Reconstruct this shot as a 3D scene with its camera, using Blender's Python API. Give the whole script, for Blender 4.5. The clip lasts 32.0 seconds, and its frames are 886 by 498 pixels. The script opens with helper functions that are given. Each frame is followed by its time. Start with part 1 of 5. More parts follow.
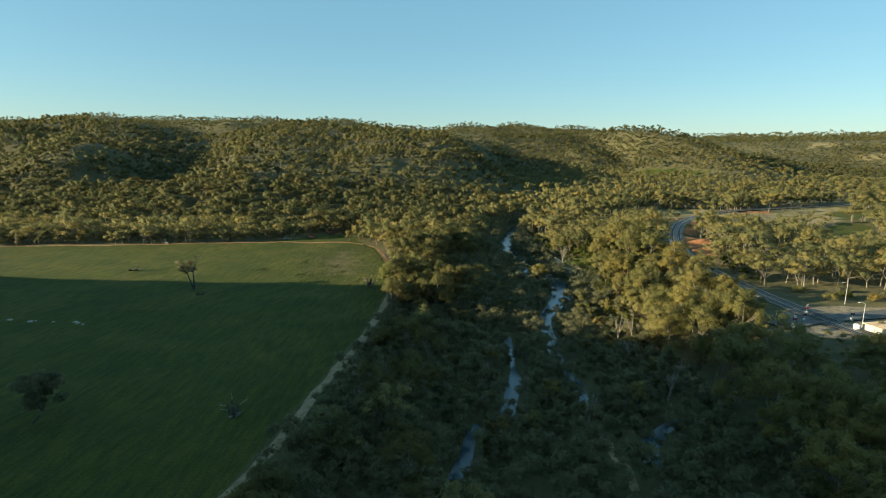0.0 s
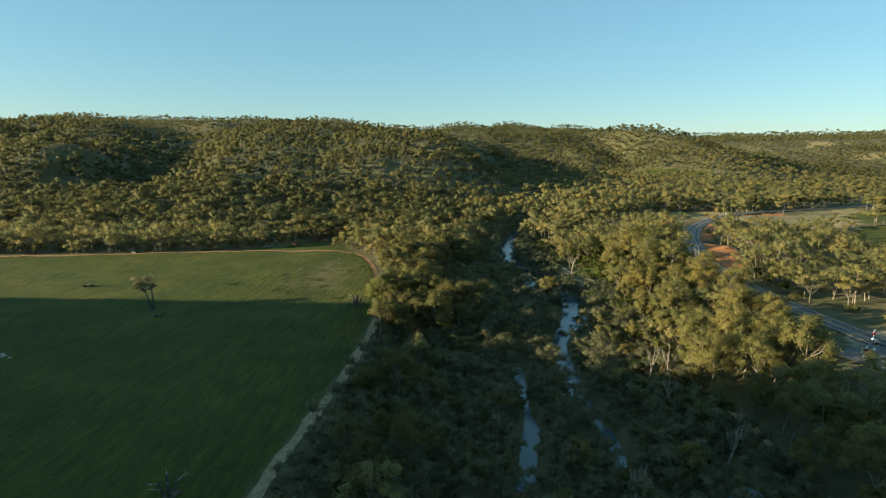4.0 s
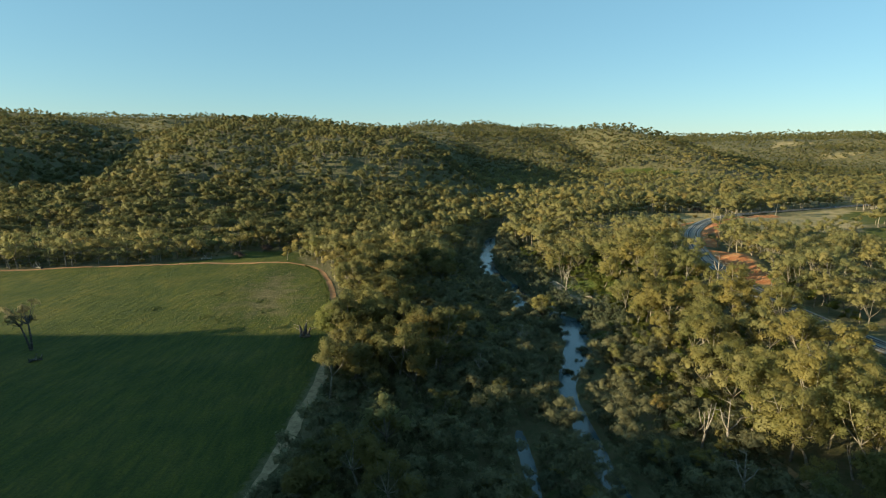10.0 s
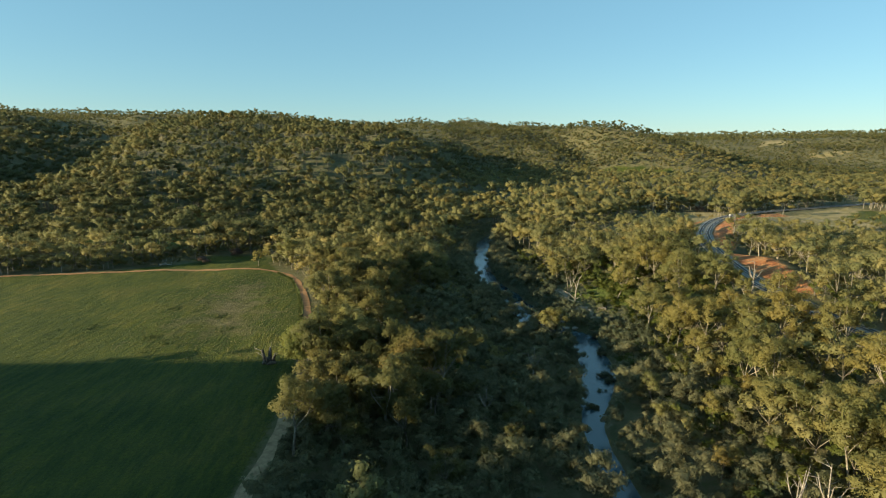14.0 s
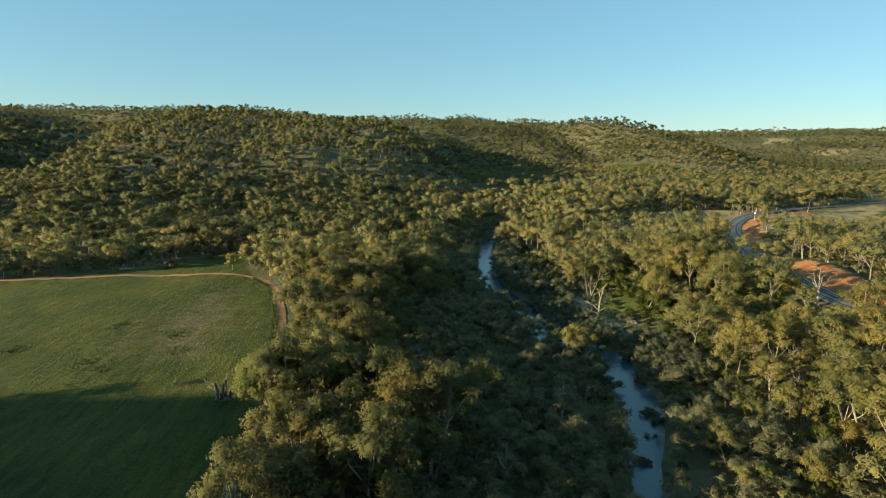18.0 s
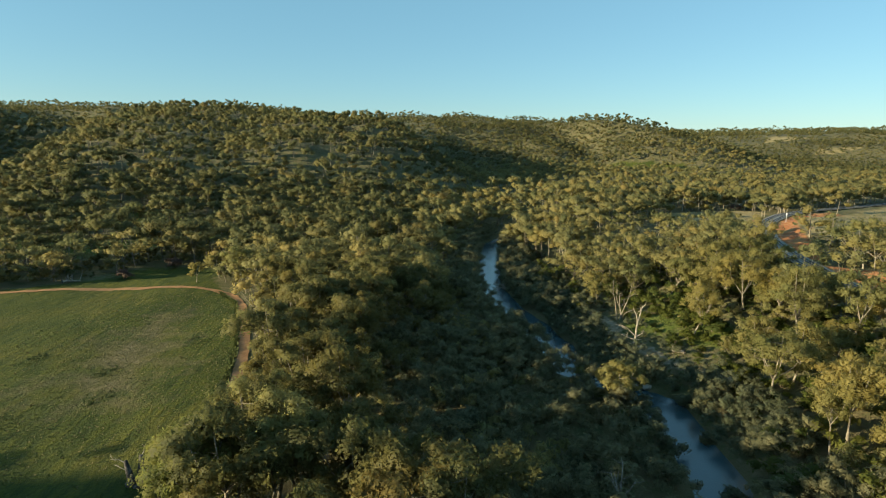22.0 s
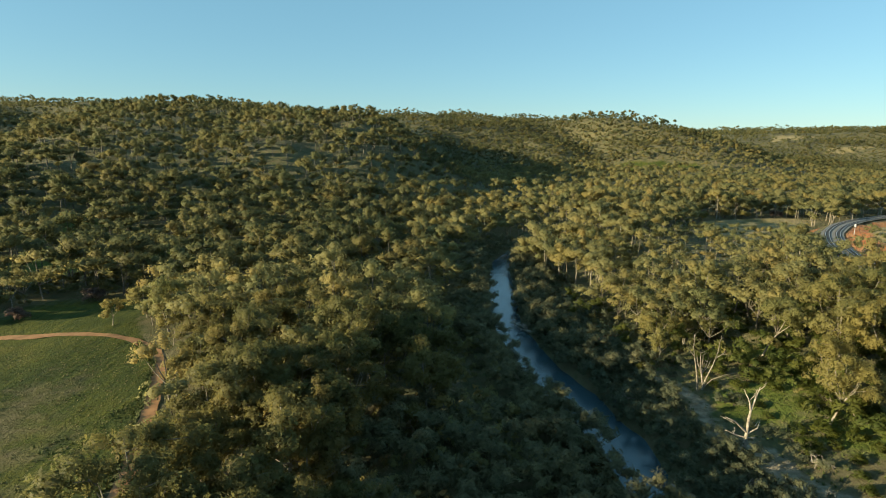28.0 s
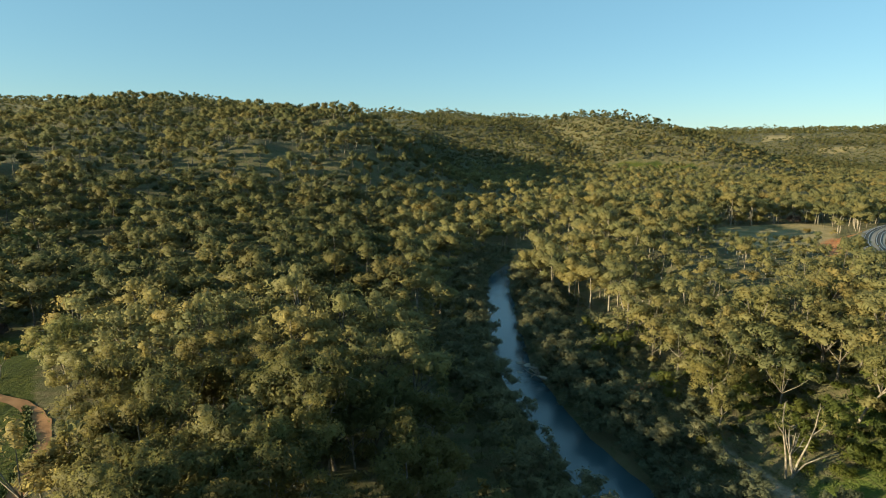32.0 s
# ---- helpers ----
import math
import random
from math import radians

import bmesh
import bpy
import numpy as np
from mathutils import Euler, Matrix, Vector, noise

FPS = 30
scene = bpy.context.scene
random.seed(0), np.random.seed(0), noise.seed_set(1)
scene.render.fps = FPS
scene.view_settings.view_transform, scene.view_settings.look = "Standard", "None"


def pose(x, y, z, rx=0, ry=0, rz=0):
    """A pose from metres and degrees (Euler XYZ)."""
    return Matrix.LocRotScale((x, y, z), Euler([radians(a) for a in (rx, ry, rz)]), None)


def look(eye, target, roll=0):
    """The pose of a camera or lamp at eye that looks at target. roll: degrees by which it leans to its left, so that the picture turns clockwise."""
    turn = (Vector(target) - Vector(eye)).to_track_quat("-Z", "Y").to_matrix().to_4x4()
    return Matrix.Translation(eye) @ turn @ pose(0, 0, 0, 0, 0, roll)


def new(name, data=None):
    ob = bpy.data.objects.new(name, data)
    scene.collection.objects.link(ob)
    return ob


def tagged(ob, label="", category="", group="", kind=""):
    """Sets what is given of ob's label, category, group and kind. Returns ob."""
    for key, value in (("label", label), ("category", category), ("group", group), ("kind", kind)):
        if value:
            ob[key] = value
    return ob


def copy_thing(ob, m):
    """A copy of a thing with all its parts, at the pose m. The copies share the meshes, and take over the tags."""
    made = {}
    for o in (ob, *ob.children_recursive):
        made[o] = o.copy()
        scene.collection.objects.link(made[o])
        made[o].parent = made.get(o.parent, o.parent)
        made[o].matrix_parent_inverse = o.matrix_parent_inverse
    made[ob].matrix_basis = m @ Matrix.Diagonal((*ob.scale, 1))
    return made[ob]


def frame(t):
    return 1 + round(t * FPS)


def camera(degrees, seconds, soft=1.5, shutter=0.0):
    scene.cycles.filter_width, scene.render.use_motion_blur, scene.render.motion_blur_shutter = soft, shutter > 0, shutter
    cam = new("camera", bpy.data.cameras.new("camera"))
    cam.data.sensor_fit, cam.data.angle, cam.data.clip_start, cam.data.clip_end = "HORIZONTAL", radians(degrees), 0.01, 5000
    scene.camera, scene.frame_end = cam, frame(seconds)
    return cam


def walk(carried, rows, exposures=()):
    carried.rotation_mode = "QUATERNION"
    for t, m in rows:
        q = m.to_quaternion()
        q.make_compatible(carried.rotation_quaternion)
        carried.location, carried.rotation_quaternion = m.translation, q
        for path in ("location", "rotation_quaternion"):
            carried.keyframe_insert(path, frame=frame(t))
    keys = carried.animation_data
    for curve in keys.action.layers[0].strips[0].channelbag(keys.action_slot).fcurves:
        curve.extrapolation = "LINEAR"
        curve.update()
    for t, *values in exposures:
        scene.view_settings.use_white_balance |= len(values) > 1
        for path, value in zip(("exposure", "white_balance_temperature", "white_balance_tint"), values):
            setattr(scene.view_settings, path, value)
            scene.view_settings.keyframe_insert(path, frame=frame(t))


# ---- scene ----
cam = camera(77.5, 32.0, soft=1.0)
PATH = [
    (0, (4.49, -0.36, 70.50), (4.4130, 1.6042, 70.1310), 0.62),
    (0.5, (4.18, 4.02, 70.50), (4.1026, 5.9841, 70.1305), 0.58),
    (1, (3.81, 8.40, 70.43), (3.7332, 10.3641, 70.0606), 0.55),
    (1.5, (3.42, 12.79, 70.31), (3.3444, 14.7542, 69.9410), 0.53),
    (2, (3.05, 17.18, 70.15), (2.9765, 19.1444, 69.7815), 0.51),
    (2.5, (2.72, 21.54, 69.94), (2.6486, 23.5045, 69.5719), 0.50),
    (3, (2.42, 25.82, 69.73), (2.3513, 27.7847, 69.3624), 0.49),
    (3.5, (2.14, 30.05, 69.51), (2.0764, 32.0150, 69.1428), 0.48),
    (5.5, (0.93, 46.74, 68.59), (0.9140, 48.7061, 68.2238), 0.48),
    (6, (0.65, 50.94, 68.35), (0.6466, 52.9063, 67.9842), 0.48),
    (6.5, (0.35, 55.13, 68.09), (0.3596, 57.0963, 67.7245), 0.48),
    (7, (0.06, 59.31, 67.79), (0.0808, 61.2763, 67.4247), 0.48),
    (7.5, (-0.19, 63.45, 67.45), (-0.1629, 65.4162, 67.0850), 0.49),
    (8, (-0.37, 67.57, 67.07), (-0.3402, 69.5363, 66.7054), 0.49),
    (8.5, (-0.46, 71.68, 66.65), (-0.4271, 73.6463, 66.2860), 0.50),
    (9, (-0.50, 75.80, 66.18), (-0.4605, 77.7663, 65.8166), 0.50),
    (9.5, (-0.54, 79.93, 65.68), (-0.4905, 81.8962, 65.3172), 0.51),
    (10, (-0.64, 84.05, 65.20), (-0.5792, 86.0159, 64.8376), 0.52),
    (10.5, (-0.82, 88.17, 64.74), (-0.7473, 90.1356, 64.3777), 0.53),
    (11, (-1.04, 92.31, 64.29), (-0.9558, 94.2751, 63.9275), 0.54),
    (11.5, (-1.24, 96.54, 63.82), (-1.1431, 98.5045, 63.4574), 0.55),
    (12, (-1.40, 100.79, 63.30), (-1.2954, 102.7541, 62.9377), 0.56),
    (12.5, (-1.54, 105.00, 62.74), (-1.4324, 106.9640, 62.3779), 0.57),
    (13, (-1.69, 109.08, 62.18), (-1.5802, 111.0439, 61.8178), 0.58),
    (13.5, (-1.86, 113.06, 61.67), (-1.7491, 115.0238, 61.3076), 0.59),
    (14, (-2.01, 117.05, 61.20), (-1.8972, 119.0136, 60.8375), 0.59),
    (14.5, (-2.11, 121.12, 60.68), (-1.9963, 123.0836, 60.3175), 0.59),
    (16.5, (-1.87, 137.86, 57.95), (-1.7501, 139.8233, 57.5878), 0.60),
    (17, (-1.73, 142.06, 57.39), (-1.6097, 144.0230, 57.0265), 0.60),
    (17.5, (-1.56, 146.28, 56.84), (-1.4382, 148.2427, 56.4755), 0.60),
    (18, (-1.41, 150.55, 56.26), (-1.2856, 152.5125, 55.8952), 0.61),
    (18.5, (-1.28, 154.87, 55.64), (-1.1525, 156.8323, 55.2750), 0.61),
    (19, (-1.16, 159.23, 54.99), (-1.0305, 161.1921, 54.6248), 0.62),
    (19.5, (-1.05, 163.60, 54.37), (-0.9188, 165.5620, 54.0047), 0.63),
    (20, (-0.98, 167.99, 53.84), (-0.8467, 169.9518, 53.4746), 0.64),
    (20.5, (-0.96, 172.43, 53.45), (-0.8239, 174.3916, 53.0845), 0.65),
    (21, (-0.95, 176.94, 53.24), (-0.8118, 178.9014, 52.8740), 0.66),
    (21.5, (-0.90, 181.53, 53.17), (-0.7611, 183.4912, 52.8035), 0.67),
    (22, (-0.79, 186.21, 53.19), (-0.6501, 188.1711, 52.8230), 0.68),
    (22.5, (-0.69, 190.95, 53.22), (-0.5494, 192.9109, 52.8526), 0.69),
    (23, (-0.64, 195.71, 53.22), (-0.4981, 197.6707, 52.8520), 0.70),
    (23.5, (-0.67, 200.39, 53.16), (-0.5266, 202.3505, 52.7912), 0.71),
    (24, (-0.72, 204.95, 53.01), (-0.5747, 206.9103, 52.6409), 0.71),
    (24.5, (-0.68, 209.40, 52.78), (-0.5345, 211.3603, 52.4111), 0.72),
    (25, (-0.52, 213.85, 52.54), (-0.3732, 215.8103, 52.1715), 0.72),
    (25.5, (-0.29, 218.39, 52.34), (-0.1435, 220.3503, 51.9718), 0.72),
    (27.5, (0.71, 237.36, 52.13), (0.8622, 239.3198, 51.7610), 0.73),
    (28, (0.95, 241.92, 52.15), (1.1061, 243.8794, 51.7807), 0.73),
    (28.5, (1.18, 246.41, 52.20), (1.3441, 248.3688, 51.8307), 0.74),
    (29, (1.38, 250.86, 52.26), (1.5506, 252.8182, 51.8910), 0.74),
    (29.5, (1.56, 255.28, 52.25), (1.7353, 257.2378, 51.8810), 0.74),
    (30, (1.73, 259.69, 52.18), (1.9093, 261.6475, 51.8110), 0.74),
    (30.5, (1.93, 264.10, 52.05), (2.1119, 266.0573, 51.6814), 0.74),
    (31, (2.21, 268.57, 51.86), (2.3971, 270.5269, 51.4918), 0.74),
    (31.5, (2.61, 273.16, 51.65), (2.8047, 275.1162, 51.2820), 0.73),
    (32, (3.14, 277.94, 51.42), (3.3412, 279.8956, 51.0522), 0.72),
]
walk(cam, [(t, look(eye, target, roll)) for t, eye, target, roll in PATH], exposures=[(0.0, 1.6, 6700, 1.0), (32.0, 1.6, 6700, 1.0)])

# ---------------------------------------------------------------- light
SUN_EL, LIGHT_DIR = radians(12.0), Vector((0.957, 0.29, 0)).normalized()
world = bpy.data.worlds.new("sky")
scene.world = world
world.use_nodes = True
wn = world.node_tree.nodes
sky = wn.new("ShaderNodeTexSky")
sky.sky_type, sky.sun_disc = "NISHITA", False
sky.sun_elevation = SUN_EL
sky.sun_rotation = math.atan2(-LIGHT_DIR.x, -LIGHT_DIR.y)
sky.altitude, sky.air_density, sky.dust_density, sky.ozone_density = 200, 1.0, 0.1, 3.0
wn["Background"].inputs["Strength"].default_value = 0.066
even = wn.new("ShaderNodeMix")
even.data_type = "RGBA"
even.inputs[0].default_value = 0.5
even.inputs[7].default_value = (1.25, 2.75, 3.7, 1)
world.node_tree.links.new(sky.outputs[0], even.inputs[6])
world.node_tree.links.new(even.outputs[2], wn["Background"].inputs["Color"])
sun = new("sun", bpy.data.lights.new("sun", "SUN"))
sun.data.energy, sun.data.angle, sun.data.color = 4.3, radians(0.6), (1.0, 0.83, 0.56)
sun.matrix_world = look((0, 0, 300), Vector((0, 0, 300)) + LIGHT_DIR * math.cos(SUN_EL) - Vector((0, 0, math.sin(SUN_EL))))

# ---------------------------------------------------------------- the plan
RIVER = [(41, 150, 0.9), (41.5, 165, 1.1), (41, 175, 1.0), (38.2, 190, 1.6), (38.9, 207, 2.0), (39.5, 226, 1.8), (41, 236, 1.7), (44.5, 246, 2.6), (49, 257, 3.8), (54, 270, 4.4),
         (55.5, 284, 4.6), (57.5, 299, 4.8), (50, 309, 3.0), (40, 318, 1.7), (43, 327, 4.3), (43.3, 337, 4.8), (41.8, 345, 4.4), (40.5, 355, 5.4), (39, 362, 5.0), (37.2, 372, 4.4),
         (36.3, 383, 3.9), (35.8, 393, 3.9), (35.3, 408, 3.7), (36.3, 420, 4.3), (39, 437, 4.2), (42.5, 457, 4.8), (46.5, 485, 4.0), (51, 506, 3.8), (62, 530, 3.4), (90, 560, 3.4)]
SIDE = [(2, 111, 1.2), (5.2, 119, 1.6), (7.8, 138, 0.6), (13, 142, -1.0), (17.3, 144.5, 1.6), (19.6, 157, 1.6), (21.8, 169, 1.6), (22, 178, 0.3), (22.2, 190, 1.2), (22.3, 204, 1.3), (23, 211, 0.8), (25, 225, -1.0)]
POOL = [(50, 120, 1.2), (53, 132, 1.8), (60, 140, 1.2), (70, 146, 2.0)]
TRACK = [(-56, -160), (-53, -40), (-48, 60), (-43, 98), (-40, 112), (-38, 130), (-37, 150), (-35, 167), (-32.5, 192), (-31, 213), (-30.5, 234), (-30.5, 255), (-32, 272), (-37, 296),
         (-43, 328), (-49, 350), (-56, 372), (-66, 387), (-82, 393), (-112, 392), (-137, 388), (-175, 381), (-240, 366), (-330, 352)]
RAIL = [(246, -160), (200, -10), (160, 110), (143, 165), (134.5, 197), (131, 223), (129.5, 242), (127, 262), (126, 278), (128.5, 312), (136.5, 343), (148, 377), (156.5, 400), (172, 434), (192, 467),
        (214, 496), (241, 523), (268, 544), (296, 561), (324, 576), (380, 605), (440, 632), (500, 660)]
ROAD = [(111.5, 187), (119, 190), (130, 196.5), (147, 201), (172, 207.5), (213, 220.5)]
FIELD = [(-420, -160), (-60, -160), (-52, 60), (-44, 100), (-39, 150), (-34, 200), (-33, 255), (-39, 296), (-45, 328), (-51, 350), (-58, 372), (-68, 390), (-78, 408), (-88, 422), (-104, 415),
         (-128, 400), (-162, 383), (-234, 366), (-420, 340)]
DRY = [(-92, 300), (-75, 285), (-40, 280), (-46, 330), (-58, 368), (-80, 382), (-96, 360)]
SAND = [(60, 371, 0.8), (63.5, 362, 1.6), (65.5, 350, 2.0), (63.5, 343, 1.6), (63, 336, 2.2), (66.5, 328, 2.6), (66, 319, 2.6), (72, 311, 1.6), (76, 303, 0.8)]
PADDOCK = [(160, 531), (172, 500), (197, 500), (215, 520), (240, 545), (262, 570), (270, 590), (230, 588), (196, 580)]
PADDOCK2 = [(190, 424), (212, 425), (240, 445), (272, 460), (315, 470), (355, 528), (420, 575), (400, 605), (345, 575), (304, 550), (277, 534), (251, 514), (225, 488), (205, 460)]
PADDOCK3 = [(236, 340), (260, 338), (305, 412), (345, 475), (318, 470), (270, 425), (240, 385)]
PADDOCK4 = [(298, 1046), (360, 1015), (427, 984), (440, 1003), (385, 1042), (326, 1075)]
HILL_OPEN = [(170, 1380), (300, 1300), (340, 1300), (330, 1360), (230, 1450), (170, 1440)]
PADDOCK6 = [(335, 490), (385, 505), (430, 565), (405, 592), (355, 550)]
PADDOCK5 = [(640, 1060), (790, 1080), (880, 1060), (860, 1110), (760, 1130), (650, 1090)]
FAR_FIELD = [(1000, 1690), (1100, 1640), (1130, 1690), (1040, 1760)]
FAR_FIELD2 = [(1040, 1500), (1140, 1500), (1150, 1540), (1050, 1545)]
RED = [(152, 386), (160, 384), (170, 396), (185, 426), (204, 458), (225, 486), (251, 512), (277, 532), (304, 548), (299, 557), (271, 540), (244, 519), (218, 493), (196, 464), (176, 431), (160, 398)]
RED3 = [(178, 478), (186, 476), (210, 506), (240, 532), (256, 542), (250, 548), (228, 538), (200, 512)]
RED2 = [(133, 300), (142, 300), (150, 322), (157, 345), (160, 372), (153, 378), (145, 353), (138, 325)]
CARPARK = [(115, 185), (130, 178), (153, 181.5), (190, 205.5), (195, 218.5), (158, 218.5), (130, 213)]
OPEN_FRONT = [(98.5, 161), (113, 148), (135.5, 157.5), (153, 181.5), (131, 209), (125, 252), (117, 252), (113, 213), (104, 183)]
OPEN_EAST = [(135.5, 217), (199, 220.5), (206, 242.5), (137, 244.5)]
OPEN_CUT = [(120, 290), (138, 298), (158, 342), (150, 352), (130, 322)]
OPEN_BEND = [(108, 262), (127, 262), (124, 300), (133, 345), (150, 388), (178, 446), (206, 490), (196, 492), (166, 452), (138, 400), (120, 345), (108, 300)]
LOW_TREES = [(105, 410), (178, 452), (206, 494), (165, 535), (130, 510), (98, 450)]
LOW_TREES2 = [(196, 418), (240, 395), (335, 468), (292, 498), (245, 462)]
PATHS = [[(73, 195), (76, 185), (77, 169), (77, 152)], [(42, 131), (42, 120), (43, 106)], [(106, 147), (105, 140), (103.5, 133)], [(-76, 538), (-66, 547), (-54, 552)], [(46, 390), (56, 388), (68, 395)]]
GLADE1 = (-96, 415, 22, 14)
GREEN_SPOTS = [(-14, 395, 7), (-11, 382, 7), (-16, 368, 5), (3, 262, 6), (8, 270, 5), (76, 345, 9), (86, 330, 8), (88, 352, 7), (92, 366, 6), (47, 297, 4),
               (-150, 470, 22), (-200, 480, 20), (-170, 548, 16), (-110, 500, 10), (-262, 470, 22)]


def ramp(a, b, v):
    s = np.clip((v - a) / (b - a), 0, 1)
    return s * s * (3 - 2 * s)


def along(x, y, line):
    """Distance from a line of points and the value that goes along it."""
    best, val = np.full(np.shape(x), 1e9), np.zeros(np.shape(x))
    for p, q in zip(line[:-1], line[1:]):
        dx, dy = q[0] - p[0], q[1] - p[1]
        s = np.clip(((x - p[0]) * dx + (y - p[1]) * dy) / (dx * dx + dy * dy), 0, 1)
        d = np.hypot(x - p[0] - s * dx, y - p[1] - s * dy)
        near = d < best
        best = np.where(near, d, best)
        if len(p) > 2:
            val = np.where(near, p[2] + s * (q[2] - p[2]), val)
    return best, val


def inside(x, y, poly):
    """Signed distance from an outline: positive inside."""
    d, _ = along(x, y, [(*p, 0) for p in poly + poly[:1]])
    odd = np.zeros(np.shape(x), bool)
    for p, q in zip(poly, poly[1:] + poly[:1]):
        cross = ((p[1] > y) != (q[1] > y)) & (x < (q[0] - p[0]) * (y - p[1]) / (q[1] - p[1] + 1e-9) + p[0])
        odd ^= cross
    return np.where(odd, d, -d)


def waves(x, y, size, seed):
    """Smooth uneven ground between about -1 and 1."""
    rng = np.random.default_rng(seed)
    out = 0
    for k in range(7):
        a, ph, f = rng.uniform(0, 6.28), rng.uniform(0, 6.28), rng.uniform(0.6, 1.7) * 6.28 / size
        out = out + np.sin((x * np.cos(a) + y * np.sin(a)) * f + ph + 1.3 * np.sin((x * np.sin(a) - y * np.cos(a)) * f * 0.6 + ph * 2))
    return out / 3.5


def ridge(x, y, line, width, lin=0.6):
    d, top = along(x, y, line)
    s = np.clip(1 - d / width, 0, 1)
    return top * (lin * s + (1 - lin) * s * s * (3 - 2 * s))


MAIN = [(-2600, 1900, 118), (-1300, 1560, 122), (-900, 1500, 126), (-539, 1488, 131), (-300, 1410, 119), (-170, 1410, 106), (20, 1500, 120), (240, 1750, 122), (330, 1850, 90), (420, 1950, 50)]
SPUR_A = [(-270, 1380, 6), (-250, 1000, 26), (-235, 760, 24), (-200, 640, 12), (-170, 560, 0)]
SPUR_B = [(-960, 1500, 6), (-800, 1000, 36), (-740, 760, 52), (-690, 600, 30), (-660, 520, 0)]
SPUR_C = [(-110, 1420, -4), (-75, 1200, -2), (-55, 1000, 16), (-40, 840, 31), (-25, 740, 24), (-15, 680, 0)]
SPUR_D = [(-700, 1150, 20), (-590, 900, 12), (-515, 740, 40), (-480, 640, 32), (-455, 570, 0)]
GULLY = [(-480, 960, 12), (-415, 800, 30), (-375, 700, 24), (-335, 610, 0)]
EAST = [(150, 1640, 92), (330, 1400, 98), (400, 1300, 95), (450, 1210, 86), (472, 1110, 60), (490, 1010, 24), (505, 940, 4)]
FAR = [(200, 3500, 112), (1424, 2500, 117), (2000, 2300, 130), (3200, 2300, 136)]
FAR2 = [(900, 1900, 40), (1300, 1600, 55), (2200, 1500, 90)]
BANK_CUT = [(140, 292, 0), (149, 318, 4), (157, 348, 4), (163, 378, 0)]
BENCH = [(172, 400, 0), (190, 425, 6), (225, 472, 7), (262, 506, 6), (300, 530, 2), (330, 545, 0)]
WEST = [(-400, -414, 134), (-400, -12, 135), (-400, 19, 126), (-400, 43, 112), (-400, 61, 109), (-400, 116, 102), (-400, 162, 84), (-400, 186, 63), (-400, 226, 32), (-400, 290, 5), (-400, 320, 0)]


def height(x, y):
    x, y = np.asarray(x, float), np.asarray(y, float)
    low = -2.6 * ramp(-24, 14, x) + 2.6 * ramp(58, 84, x) + (9.0 - 2.5 * ramp(470, 540, y)) * ramp(80, 124, x)
    low = low + 1.5 * np.exp(-((x - 152) / 55) ** 2 - ((y - 335) / 75) ** 2) + 3 * ramp(240, 420, x) + ridge(x, y, BENCH, 34, 0.5) + ridge(x, y, BANK_CUT, 15, 0.5)
    low = low * ramp(900, 560, y) + 0.35 * waves(x, y, 60, 3) + 0.12 * waves(x, y, 13, 4)
    low = low + 9 * ramp(560, 1000, y) * ramp(0, 300, x)
    gorge = ramp(-45, 95, x) * (0.85 - 0.75 * ramp(1000, 1340, y)) * ramp(1580, 1420, y)
    hill = ridge(x, y, MAIN, 930, 0.75) * (1 - gorge) + ridge(x, y, SPUR_A, 230, 0.5) + ridge(x, y, SPUR_B, 190, 0.6) + ridge(x, y, SPUR_C, 150, 0.6) + ridge(x, y, SPUR_D, 120, 0.6) - ridge(x, y, GULLY, 90, 0.4)
    hill = np.maximum(hill, ridge(x, y, EAST, 225, 0.4))
    hill = np.maximum(hill, ridge(x, y, FAR, 1250, 0.6)) + ridge(x, y, FAR2, 420, 0.4) + ridge(x, y, WEST, 180, 0.8)
    rough = np.clip(hill / 40, 0, 1)
    z = low + hill + rough * (7 * waves(x, y, 260, 7) + 2.5 * waves(x, y, 90, 8))
    for line in (RIVER, SIDE, POOL):
        d, w = along(x, y, line)
        z = np.where(z < 20, z * ramp(w - 2.2, w + 3.2, d) + (-5.4) * (1 - ramp(w - 2.2, w + 3.2, d)), z)
    d, _ = along(x, y, RAIL)
    grade = 9.8 + 1.8 * ramp(230, 310, y) - 1.2 * ramp(510, 600, y)
    keep = ramp(5, 14, d)
    z = np.where(d < 14, grade * (1 - keep) + z * keep, z)
    d, _ = along(x, y, ROAD)
    keep = ramp(5, 14, d)
    z = np.where((d < 14), 9.8 * (1 - keep) + z * keep, z)
    return z


# ---------------------------------------------------------------- materials
def material(name, rough=0.8):
    m = bpy.data.materials.new(name)
    m.use_nodes = True
    b = m.node_tree.nodes["Principled BSDF"]
    b.inputs["Roughness"].default_value = rough
    b.inputs["Specular IOR Level"].default_value = 0.25
    return m, m.node_tree.nodes, m.node_tree.links, b


def node(nodes, kind, **inputs):
    n = nodes.new(kind)
    for k, v in inputs.items():
        n.inputs[k.replace("_", " ")].default_value = v
    return n


def noise_at(nodes, links, coord, scale, detail=4.0, rough=0.6):
    n = node(nodes, "ShaderNodeTexNoise", Scale=scale, Detail=detail, Roughness=rough)
    links.new(coord, n.inputs["Vector"])
    return n.outputs["Fac"]


